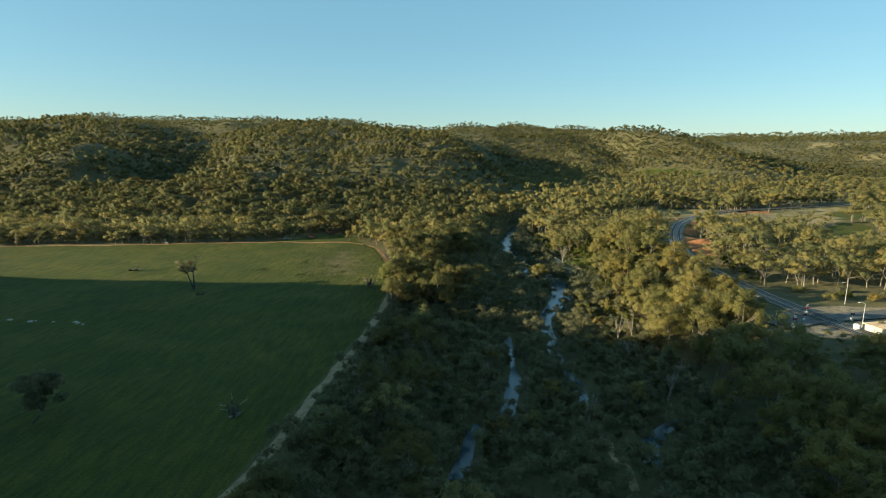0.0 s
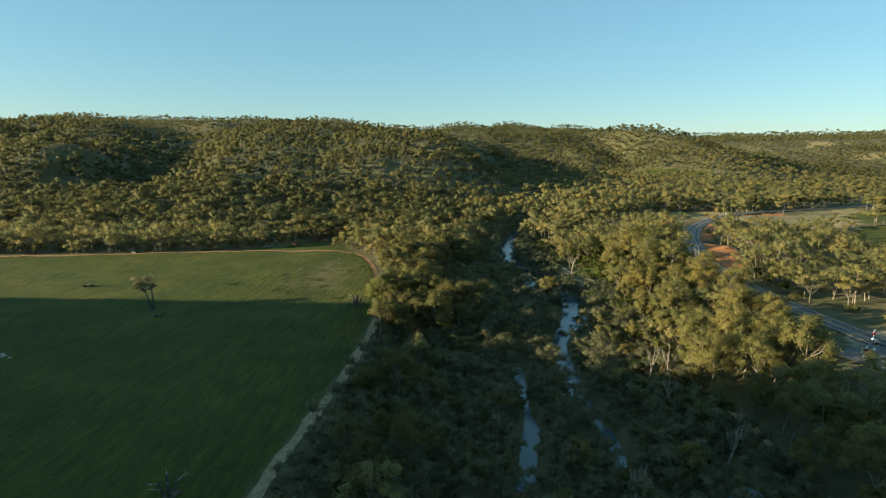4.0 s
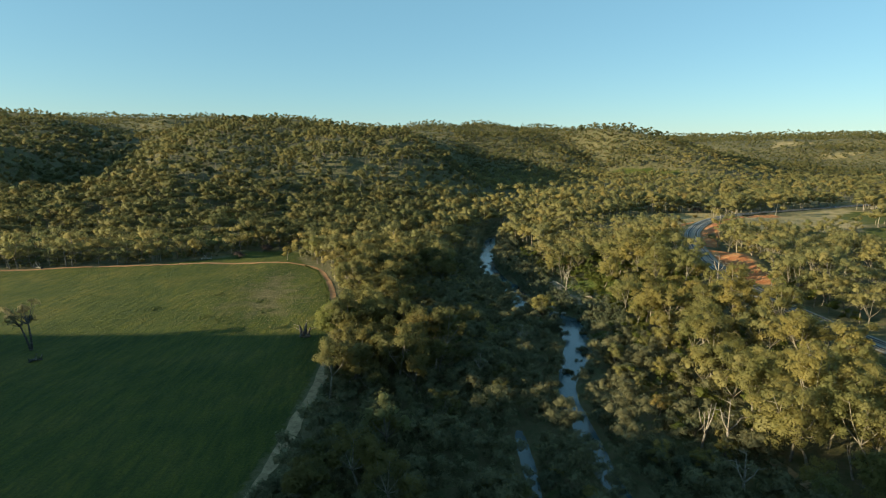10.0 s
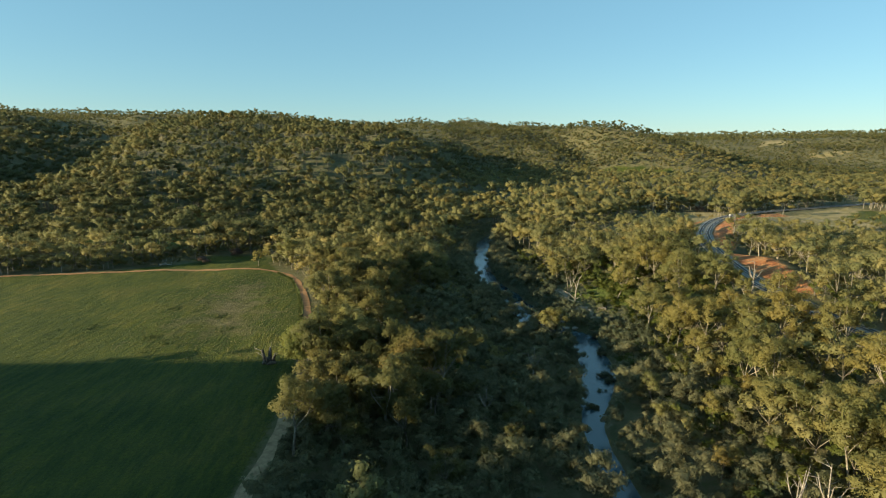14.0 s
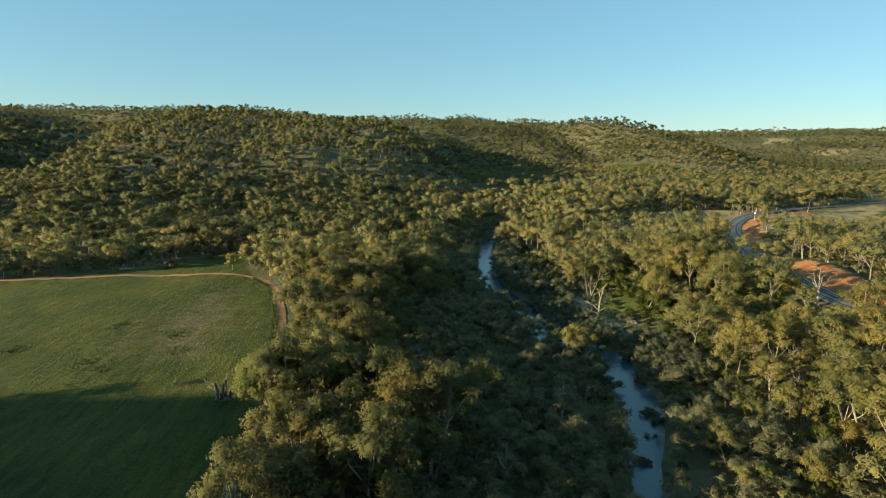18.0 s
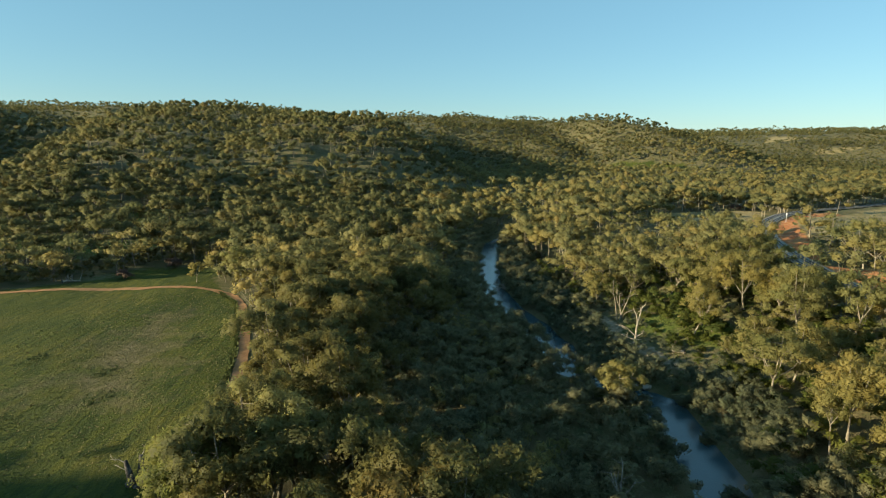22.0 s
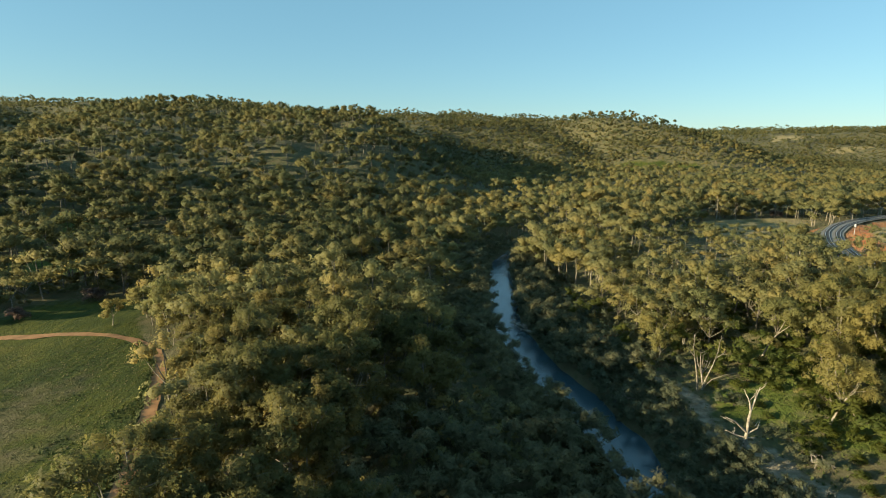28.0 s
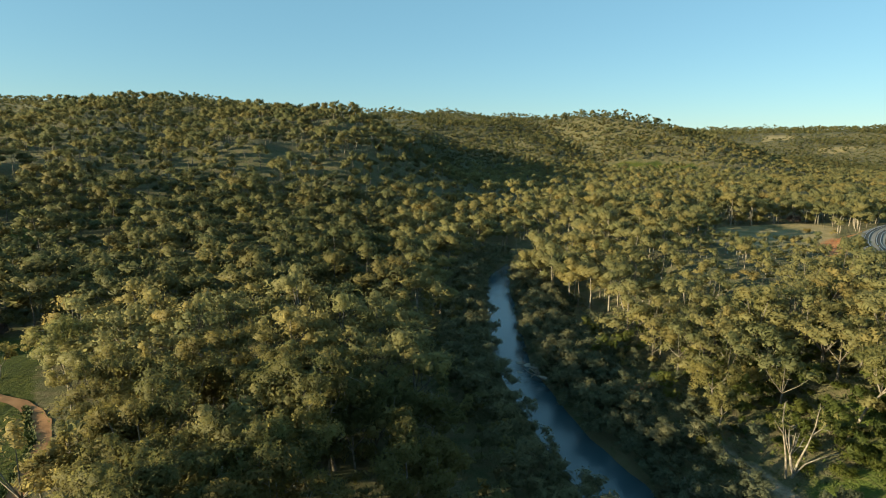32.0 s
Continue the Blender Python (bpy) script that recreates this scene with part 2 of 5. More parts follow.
def colours(nodes, links, fac, stops):
    r = nodes.new("ShaderNodeValToRGB")
    el = r.color_ramp.elements
    el[0].position, el[0].color = stops[0][0], (*stops[0][1], 1)
    el[1].position, el[1].color = stops[-1][0], (*stops[-1][1], 1)
    for p, c in stops[1:-1]:
        e = el.new(p)
        e.color = (*c, 1)
    links.new(fac, r.inputs["Fac"])
    return r.outputs["Color"]


def mix(nodes, links, fac, a, b, blend="MIX"):
    n = nodes.new("ShaderNodeMix")
    n.data_type, n.blend_type = "RGBA", blend
    for sock, v in ((n.inputs[0], fac), (n.inputs[6], a), (n.inputs[7], b)):
        if isinstance(v, (int, float)):
            sock.default_value = v
        elif isinstance(v, tuple):
            sock.default_value = (*v, 1)
        else:
            links.new(v, sock)
    return n.outputs[2]


def bump(nodes, links, b, fac, strength, distance):
    n = node(nodes, "ShaderNodeBump", Strength=strength, Distance=distance)
    links.new(fac, n.inputs["Height"])
    links.new(n.outputs["Normal"], b.inputs["Normal"])


def place(nodes):
    return nodes.new("ShaderNodeNewGeometry").outputs["Position"]


def leaf_material(name, dark, mid, light, tree_size=0.12, by_object=True, grain=4.2, gaps=0.49):
    m, n, l, b = material(name, 0.55)
    p = place(n)
    fac = noise_at(n, l, p, 0.9, 3, 0.7)
    col = colours(n, l, fac, [(0.3, dark), (0.5, mid), (0.72, light)])
    wide = noise_at(n, l, p, tree_size, 2, 0.5)
    col = mix(n, l, 1.0, col, colours(n, l, wide, [(0.3, (0.8, 0.87, 0.84)), (0.5, (0.98, 0.99, 1)), (0.68, (1.05, 1.04, 0.98))]), "MULTIPLY")
    if by_object:
        rnd = n.new("ShaderNodeObjectInfo").outputs["Random"]
    else:
        own = n.new("ShaderNodeAttribute")
        own.attribute_name = "tint"
        rnd = own.outputs["Fac"]
    col = mix(n, l, 1.0, col, colours(n, l, rnd, [(0.0, (0.76, 0.86, 0.88)), (0.35, (0.92, 0.98, 1.0)), (0.7, (1.03, 1.03, 0.98)), (0.92, (1.09, 1.05, 0.95)), (1.0, (1.14, 1.02, 0.92))]), "MULTIPLY")
    l.new(col, b.inputs["Base Color"])
    tr = n.new("ShaderNodeBsdfTranslucent")
    l.new(col, tr.inputs["Color"])
    mx = n.new("ShaderNodeMixShader")
    mx.inputs[0].default_value = 0.62
    l.new(b.outputs[0], mx.inputs[1])
    l.new(tr.outputs[0], mx.inputs[2])
    # gaps between the leaves of a spray
    holes = n.new("ShaderNodeMath")
    holes.operation = "GREATER_THAN"
    l.new(noise_at(n, l, p, grain, 2, 0.6), holes.inputs[0])
    holes.inputs[1].default_value = gaps
    clear_ = n.new("ShaderNodeBsdfTransparent")
    cut = n.new("ShaderNodeMixShader")
    l.new(holes.outputs[0], cut.inputs[0])
    l.new(clear_.outputs[0], cut.inputs[1])
    l.new(mx.outputs[0], cut.inputs[2])
    l.new(cut.outputs[0], n["Material Output"].inputs["Surface"])
    bump(n, l, b, noise_at(n, l, p, grain * 1.3, 2, 0.6), 0.45, 0.25)
    return m


LEAF = leaf_material("gum_leaves", (0.224, 0.196, 0.071), (0.275, 0.235, 0.085), (0.319, 0.264, 0.099))
LEAF_BUSH = leaf_material("bush_leaves", (0.110, 0.112, 0.068), (0.190, 0.182, 0.105), (0.283, 0.251, 0.139))
LEAF_DULL = leaf_material("dull_leaves", (0.12, 0.104, 0.058), (0.175, 0.150, 0.082), (0.24, 0.20, 0.112))
LEAF_WATTLE = leaf_material("wattle_leaves", (0.050, 0.064, 0.013), (0.102, 0.115, 0.022), (0.156, 0.161, 0.037))
LEAF_BRIGHT = leaf_material("sunny_gum_leaves", (0.075, 0.090, 0.026), (0.14, 0.150, 0.045), (0.20, 0.20, 0.068))
LEAF_RUST = leaf_material("rusty_leaves", (0.06, 0.045, 0.018), (0.12, 0.085, 0.032), (0.18, 0.13, 0.05))
# lighter than hill_leaves: stronger sun and haze on the east side put into the colour
LEAF_FAR = leaf_material("far_leaves", (0.234, 0.203, 0.085), (0.279, 0.240, 0.099), (0.316, 0.269, 0.113), 0.045, False, 2.2, 0.46)
# gum_leaves scaled to about 0.64, for the gums west of x = 22
LEAF_DARK = leaf_material("bank_gum_leaves", (0.141, 0.124, 0.046), (0.174, 0.151, 0.055), (0.208, 0.173, 0.065))
LEAF_SCRUB = leaf_material("wattle_scrub_leaves", (0.096, 0.109, 0.026), (0.129, 0.138, 0.033), (0.160, 0.162, 0.043), 0.06, False, 3.0, 0.46)
LEAF_HILL = leaf_material("hill_leaves", (0.136, 0.128, 0.055), (0.170, 0.156, 0.065), (0.204, 0.179, 0.076), 0.03, False, 1.6, 0.46)
LEAF_PINK = leaf_material("blossom_twigs", (0.10, 0.07, 0.062), (0.16, 0.11, 0.098), (0.22, 0.16, 0.14))


def bark_material(name, a, b_, c):
    m, n, l, b = material(name, 0.75)
    p = place(n)
    fac = noise_at(n, l, p, 1.7, 5, 0.65)
    l.new(colours(n, l, fac, [(0.3, a), (0.5, b_), (0.66, c)]), b.inputs["Base Color"])
    bump(n, l, b, noise_at(n, l, p, 9, 4), 0.4, 0.05)
    return m


BARK = bark_material("pale_gum_bark", (0.095, 0.077, 0.056), (0.195, 0.166, 0.126), (0.30, 0.264, 0.21))
BARK_DARK = bark_material("dark_bark", (0.05, 0.04, 0.03), (0.10, 0.08, 0.06), (0.17, 0.14, 0.11))
BARK_MID = bark_material("grey_bark", (0.06, 0.048, 0.036), (0.115, 0.098, 0.074), (0.21, 0.185, 0.145))
DEADWOOD = bark_material("bleached_wood", (0.14, 0.115, 0.09), (0.28, 0.24, 0.19), (0.44, 0.385, 0.32))
GREYWOOD = bark_material("grey_dead_wood", (0.10, 0.082, 0.066), (0.20, 0.17, 0.14), (0.34, 0.30, 0.25))
CHARRED = bark_material("charred_wood", (0.015, 0.014, 0.014), (0.05, 0.045, 0.04), (0.16, 0.14, 0.12))

GROUND, gn, gl, gb = material("ground", 0.95)
gp = place(gn)


def mask(name):
    a = gn.new("ShaderNodeAttribute")
    a.attribute_name = name
    return a.outputs["Fac"]


def edged(name, scale=0.25, soft=0.12):
    """A mask of the plan with an uneven edge."""
    add = gn.new("ShaderNodeMath")
    add.operation = "ADD"
    gl.new(mask(name), add.inputs[0])
    sub = gn.new("ShaderNodeMath")
    sub.operation = "MULTIPLY_ADD"
    gl.new(noise_at(gn, gl, gp, scale, 5, 0.65), sub.inputs[0])
    sub.inputs[1].default_value, sub.inputs[2].default_value = 0.9, -0.45
    gl.new(sub.outputs[0], add.inputs[1])
    rg = node(gn, "ShaderNodeMapRange")
    rg.inputs["From Min"].default_value, rg.inputs["From Max"].default_value = 0.5 - soft, 0.5 + soft
    gl.new(add.outputs[0], rg.inputs["Value"])
    return rg.outputs[0]


g_wood = colours(gn, gl, noise_at(gn, gl, gp, 0.16, 6, 0.65), [(0.3, (0.06, 0.07, 0.027)), (0.45, (0.10, 0.096, 0.044)), (0.55, (0.135, 0.112, 0.06)), (0.7, (0.09, 0.105, 0.036))])
g_fine = noise_at(gn, gl, gp, 1.6, 6, 0.7)
g_grass = colours(gn, gl, noise_at(gn, gl, gp, 0.035, 7, 0.62), [(0.32, (0.042, 0.057, 0.0060)), (0.5, (0.060, 0.071, 0.0080)), (0.66, (0.086, 0.084, 0.013))])
g_grass = mix(gn, gl, 1.0, g_grass, colours(gn, gl, g_fine, [(0.3, (0.5, 0.56, 0.5)), (0.52, (1, 1, 1)), (0.7, (1.4, 1.32, 1.05))]), "MULTIPLY")
turn = gn.new("ShaderNodeMapping")
turn.inputs["Rotation"].default_value = (0, 0, radians(-22))
turn.inputs["Scale"].default_value = (1.0, 0.16, 1.0)
gl.new(gp, turn.inputs["Vector"])
g_streak = noise_at(gn, gl, turn.outputs[0], 0.55, 5, 0.7)
g_grass = mix(gn, gl, 1.0, g_grass, colours(gn, gl, g_streak, [(0.38, (0.62, 0.74, 0.7)), (0.5, (1, 1, 1)), (0.64, (1.4, 1.25, 1.05))]), "MULTIPLY")
g_dry = colours(gn, gl, noise_at(gn, gl, gp, 0.5, 7, 0.7), [(0.3, (0.06, 0.064, 0.018)), (0.48, (0.115, 0.095, 0.042)), (0.7, (0.19, 0.15, 0.085))])
g_sand = colours(gn, gl, noise_at(gn, gl, gp, 0.5, 6, 0.65), [(0.3, (0.10, 0.085, 0.05)), (0.48, (0.24, 0.20, 0.14)), (0.7, (0.36, 0.31, 0.23))])
g_red = colours(gn, gl, noise_at(gn, gl, gp, 0.2, 6, 0.65), [(0.3, (0.25, 0.085, 0.034)), (0.48, (0.36, 0.135, 0.05)), (0.58, (0.40, 0.20, 0.085)), (0.7, (0.20, 0.16, 0.07))])
g_pale = colours(gn, gl, noise_at(gn, gl, gp, 0.08, 6, 0.6), [(0.3, (0.15, 0.13, 0.045)), (0.5, (0.25, 0.20, 0.095)), (0.7, (0.32, 0.25, 0.14))])
g_green = colours(gn, gl, noise_at(gn, gl, gp, 0.4, 5, 0.6), [(0.3, (0.05, 0.07, 0.012)), (0.5, (0.085, 0.11, 0.018)), (0.7, (0.13, 0.12, 0.04))])
g = g_wood
for m_, c_, s_ in (("open", g_pale, 0.05), ("field", g_grass, 0.5), ("dry", g_dry, 0.09), ("lush", g_green, 0.3), ("sand", g_sand, 0.35), ("red", g_red, 0.2)):
    g = mix(gn, gl, edged(m_, s_), g, c_)
gl.new(g, gb.inputs["Base Color"])
bump(gn, gl, gb, mix(gn, gl, 0.5, g_fine, g_streak), 1.0, 1.3)

DIRT, dn, dl, db = material("track_dirt", 0.95)
dp = place(dn)
sep = dn.new("ShaderNodeSeparateXYZ")
dl.new(dp, sep.inputs[0])
north = node(dn, "ShaderNodeMapRange")
north.inputs["From Min"].default_value, north.inputs["From Max"].default_value = 268, 320
dl.new(sep.outputs["Y"], north.inputs["Value"])
pale = colours(dn, dl, noise_at(dn, dl, dp, 0.5, 6, 0.65), [(0.3, (0.16, 0.11, 0.062)), (0.6, (0.33, 0.24, 0.14))])
redd = colours(dn, dl, noise_at(dn, dl, dp, 0.4, 6, 0.65), [(0.3, (0.22, 0.11, 0.05)), (0.6, (0.36, 0.19, 0.09))])
dl.new(mix(dn, dl, north.outputs[0], pale, redd), db.inputs["Base Color"])
bump(dn, dl, db, noise_at(dn, dl, dp, 2.0, 5), 0.5, 0.15)


def plain(name, a, b_, scale=1.5, rough=0.85, relief=0.3):
    m, n, l, b = material(name, rough)
    p = place(n)
    l.new(colours(n, l, noise_at(n, l, p, scale, 6, 0.65), [(0.32, a), (0.68, b_)]), b.inputs["Base Color"])
    bump(n, l, b, noise_at(n, l, p, scale * 6, 4), relief, 0.03)
    return m


BALLAST = plain("ballast", (0.15, 0.135, 0.115), (0.27, 0.245, 0.21), 0.8)
SLEEPERS = plain("sleeper_bed", (0.035, 0.034, 0.033), (0.09, 0.085, 0.08), 1.2)
ASPHALT = plain("asphalt", (0.07, 0.07, 0.07), (0.16, 0.155, 0.15), 0.3)
STEEL = plain("rail_steel", (0.30, 0.27, 0.25), (0.48, 0.46, 0.44), 0.6, 0.45)
STEEL.node_tree.nodes["Principled BSDF"].inputs["Metallic"].default_value = 0.6
CONCRETE = plain("concrete", (0.34, 0.33, 0.31), (0.52, 0.50, 0.47))
WHITE = plain("white_paint", (0.70, 0.69, 0.66), (0.82, 0.81, 0.78))
BLACK = plain("black_paint", (0.015, 0.015, 0.015), (0.03, 0.03, 0.03))
RED_PAINT = plain("red_paint", (0.35, 0.02, 0.02), (0.45, 0.03, 0.03))
GALV = plain("galvanised_steel", (0.32, 0.33, 0.34), (0.48, 0.49, 0.50), 2, 0.5)
TIN = plain("tan_sheet_roof", (0.42, 0.31, 0.22), (0.52, 0.40, 0.30), 0.8, 0.6)
STONE = plain("field_stone", (0.20, 0.18, 0.15), (0.38, 0.35, 0.30), 1.2)

WATER, tn, tl, tb = material("river_water", 0.14)
tb.inputs["Base Color"].default_value = (0.035, 0.066, 0.082, 1)
tb.inputs["Specular IOR Level"].default_value = 0.6
tp = place(tn)
wave = mix(tn, tl, 0.4, noise_at(tn, tl, tp, 1.8, 3, 0.6), noise_at(tn, tl, tp, 0.25, 3, 0.5))
bump(tn, tl, tb, wave, 0.8, 0.09)


# ---------------------------------------------------------------- mesh helpers
def unit(v):
    return v / (np.linalg.norm(v, axis=-1, keepdims=True) + 1e-9)


def crown_normals(v, f, centre, own=0.3, clumps=None):
    """Normals of a leafy crown: outwards from its clumps and its middle, unevenly."""
    v = np.asarray(v, float)
    round_ = unit((v - centre) / [1, 1, 1.3])
    if clumps is not None:
        c = np.asarray(clumps, float)
        near = ((v[:, None] - c[None]) ** 2).sum(-1).argmin(1)
        round_ = unit(round_ * 0.7 + unit(v - c[near]) * 0.5)
    fn = unit(np.cross(v[f[:, 1]] - v[f[:, 0]], v[f[:, 2]] - v[f[:, 0]]))
    vn = np.zeros(v.shape)
    for k in range(3):
        np.add.at(vn, f[:, k], fn)
    vn = unit(vn)
    return unit(round_ * (1 - own) + vn * own)


def mesh_from(name, verts, tris, mat, smooth=False, normals=None):
    """A mesh from arrays of places and triangles."""
    me = bpy.data.meshes.new(name)
    v, f = np.asarray(verts, np.float32), np.asarray(tris, np.int32)
    me.vertices.add(len(v))
    me.vertices.foreach_set("co", v.ravel())
    me.loops.add(3 * len(f))
    me.loops.foreach_set("vertex_index", f.ravel())
    me.polygons.add(len(f))
    me.polygons.foreach_set("loop_start", np.arange(0, 3 * len(f), 3, dtype=np.int32))
    if smooth:
        me.polygons.foreach_set("use_smooth", np.ones(len(f), bool))
    me.update(calc_edges=True)
    me.materials.append(mat)
    if normals is not None:
        me.polygons.foreach_set("use_smooth", np.ones(len(f), bool))
        at = me.attributes.new("custom_normal", "FLOAT_VECTOR", "POINT")
        at.data.foreach_set("vector", np.asarray(normals, np.float32).ravel())
    return me


def crown_mesh(v, f, mat, clumps=None, own=0.4):
    """The crown of one tree or bush."""
    c = (v.min(0) + v.max(0)) / 2 - [0, 0, 0.18 * (v[:, 2].max() - v[:, 2].min())]
    return mesh_from("crown", v, f, mat, False, crown_normals(v, f, c, own, clumps))


def joined(pieces):
    """Many (verts, tris) as one."""
    vs, fs, n = [], [], 0
    for v, f in pieces:
        vs.append(v), fs.append(np.asarray(f) + n)
        n += len(v)
    return np.concatenate(vs), np.concatenate(fs)


def tube(points, radii, sides=6):
    p, r = np.array(points, float), np.array(radii, float)
    d = np.gradient(p, axis=0)
    d /= np.linalg.norm(d, axis=1)[:, None] + 1e-9
    ref = np.where(np.abs(d[:, 2:3]) > 0.9, [[1.0, 0, 0]], [[0, 0, 1.0]])
    u = np.cross(d, ref)
    u /= np.linalg.norm(u, axis=1)[:, None] + 1e-9
    w = np.cross(d, u)
    a = np.linspace(0, 2 * np.pi, sides, endpoint=False)
    ring = p[:, None] + r[:, None, None] * (np.cos(a)[None, :, None] * u[:, None] + np.sin(a)[None, :, None] * w[:, None])
    v = np.concatenate([ring.reshape(-1, 3), p[-1:]])
    f = []
    for i in range(len(p) - 1):
        for j in range(sides):
            a0, a1, b0, b1 = i * sides + j, i * sides + (j + 1) % sides, (i + 1) * sides + j, (i + 1) * sides + (j + 1) % sides
            f += [(a0, a1, b1), (a0, b1, b0)]
    f += [((len(p) - 1) * sides + j, (len(p) - 1) * sides + (j + 1) % sides, len(v) - 1) for j in range(sides)]
    return v, np.array(f)


PHI = (1 + 5 ** 0.5) / 2
ICO_V = np.array([(-1, PHI, 0), (1, PHI, 0), (-1, -PHI, 0), (1, -PHI, 0), (0, -1, PHI), (0, 1, PHI), (0, -1, -PHI), (0, 1, -PHI), (PHI, 0, -1), (PHI, 0, 1), (-PHI, 0, -1),
                  (-PHI, 0, 1)]) / math.hypot(1, PHI)
ICO_F = np.array([(0, 11, 5), (0, 5, 1), (0, 1, 7), (0, 7, 10), (0, 10, 11), (1, 5, 9), (5, 11, 4), (11, 10, 2), (10, 7, 6), (7, 1, 8), (3, 9, 4), (3, 4, 2), (3, 2, 6),
                  (3, 6, 8), (3, 8, 9), (4, 9, 5), (2, 4, 11), (6, 2, 10), (8, 6, 7), (9, 8, 1)])


def leaves(rng, centre, radius, count, size, flat=0.75, out=0.8, low=-0.55):
    """Leaf sprays over one clump: small bent diamonds that face outwards unevenly."""
    d = unit(rng.normal(size=(count * 2, 3)))
    d = d[d[:, 2] > low][:count]
    c = centre + d * [1, 1, flat] * radius * rng.uniform(0.72, 1.12, (len(d), 1))
    nrm = unit(d * out + rng.normal(size=d.shape) * 0.55 + [0, 0, 0.25])
    u = unit(np.cross(nrm, rng.normal(size=d.shape)))
    w = np.cross(nrm, u)
    s = size * rng.uniform(0.6, 1.35, (len(d), 1))
    v = np.stack([c + u * s, c + w * s * 0.55, c - u * s, c - w * s * 0.55 + nrm * s * 0.15], 1).reshape(-1, 3)
    k = np.arange(len(d))[:, None] * 4
    return v, np.concatenate([k + [0, 1, 2], k + [0, 2, 3]])


def core(rng, centre, radius, flat=0.75):
    return centre + ICO_V * [1, 1, flat] * radius * rng.uniform(0.72, 1.12, (12, 1)), ICO_F


def part(name, me, parent, label=""):
    ob = new(name, me)
    ob.parent = parent
    if label:
        ob["label"] = label
    return ob


def branching(rng, h, fork, count, spread, lean=0.08, thick=None):
    """Trunk, limbs and the ends of the twigs of a gum of height h."""
    r0 = thick or h * 0.017
    top = np.array([rng.normal(0, lean) * h, rng.normal(0, lean) * h, fork * h])
    mid = top * [0.4, 0.4, 0.5] + rng.normal(0, 0.012, 3) * h
    trunk = tube([(0, 0, -0.8), (0, 0, 0.3), mid, top], [r0 * 1.5, r0 * 1.15, r0 * 0.9, r0 * 0.75], 7)
    limbs, ends = [], []
    a0 = rng.uniform(0, 6.28)
    for i in range(count):
        a = a0 + i * 6.28 / count + rng.normal(0, 0.35)
        reach, rise = spread * h * rng.uniform(0.55, 1.0), h * rng.uniform(0.68, 0.97)
        if i == 0:
            reach, rise = reach * 0.25, h * 0.97
        end = np.array([top[0] + reach * math.cos(a), top[1] + reach * math.sin(a), rise])
        bend = top * 0.5 + end * 0.5 + np.array([math.cos(a), math.sin(a), -0.35]) * reach * 0.14
        limbs.append(tube([top * 0.99, bend, end], [r0 * 0.55, r0 * 0.36, r0 * 0.12], 5))
        ends.append(end)
        for k in range(rng.integers(2, 4)):
            s = rng.uniform(0.45, 0.95)
            start = top * (1 - s) + end * s if s > 0.7 else bend
            tip = start + unit(rng.normal(size=3) * [1, 1, 0.5] + [math.cos(a) * 0.6, math.sin(a) * 0.6, 0.5]) * h * rng.uniform(0.13, 0.24)
            limbs.append(tube([start, (start + tip) / 2 + rng.normal(0, 0.01, 3) * h, tip], [r0 * 0.24, r0 * 0.17, r0 * 0.06], 4))
            ends.append(tip)
    return trunk, joined(limbs), ends


def gum(seed, h, fork=0.38, count=5, spread=0.34, leaf=LEAF, bark=BARK, fill=1.0, size=0.4):
    rng = np.random.default_rng(seed)
    trunk, limbs, ends = branching(rng, h, fork, count, spread)
    bits, mids = [], []
    for e in ends:
        for k in range(2 if rng.uniform() < 0.85 * fill else 1):
            r = h * rng.uniform(0.072, 0.125)
            c = np.array(e) + (rng.normal(0, 0.05, 3) + [0, 0, -0.06]) * h * (1.2 if k else 0.4)
            bits.append(leaves(rng, c, r, int(62 * fill), size))
            bits.append(core(rng, c, r * 0.68))
            mids.append(c)
    return (mesh_from("trunk", *trunk, bark, True), mesh_from("branchwork", *limbs, bark, True), crown_mesh(*joined(bits), leaf, mids))


def twin_gum(seed, h, leaf, bark):
    """A gum of two trunks from one foot under a thin, leaning crown."""
    rng = np.random.default_rng(seed)
    tops = [np.array([-0.17, 0.03, 0.46]) * h, np.array([0.03, -0.04, 0.55]) * h]
    stems = [tube([(0, 0, -0.8), (s * 0.25, 0, 0.5), t * [0.45, 0.6, 0.5] + [s * 0.3, 0.2, 0], t], [h * 0.03, h * 0.024, h * 0.018, h * 0.012], 7) for s, t in zip((-1, 1), tops)]
    limbs, bits, mids = [], [], []
    spots = [unit(rng.normal(size=3)) * rng.uniform(0.35, 1.0) * [0.30, 0.30, 0.19] + [-0.13, 0, 0.70] for k in range(17)]
    spots += [np.array(q) for q in [(-0.46, 0.05, 0.77), (-0.36, -0.06, 0.80), (0.10, 0.04, 0.95), (0.19, 0.0, 0.93), (-0.42, 0.1, 0.62)]]
    for c in spots:
        c = c * h
        top = min(tops, key=lambda t: np.linalg.norm(t - c))
        limbs.append(tube([top * 0.97, top * 0.45 + c * 0.55 - [0, 0, 0.03 * h], c], [h * 0.010, h * 0.007, h * 0.002], 5))
        r = h * rng.uniform(0.06, 0.10)
        bits.append(leaves(rng, c, r, 70, 0.32))
        bits.append(core(rng, c, r * 0.5))
        mids.append(c)
    return (mesh_from("trunk", *joined(stems), bark, True), mesh_from("branchwork", *joined(limbs), bark, True), crown_mesh(*joined(bits), leaf, mids))


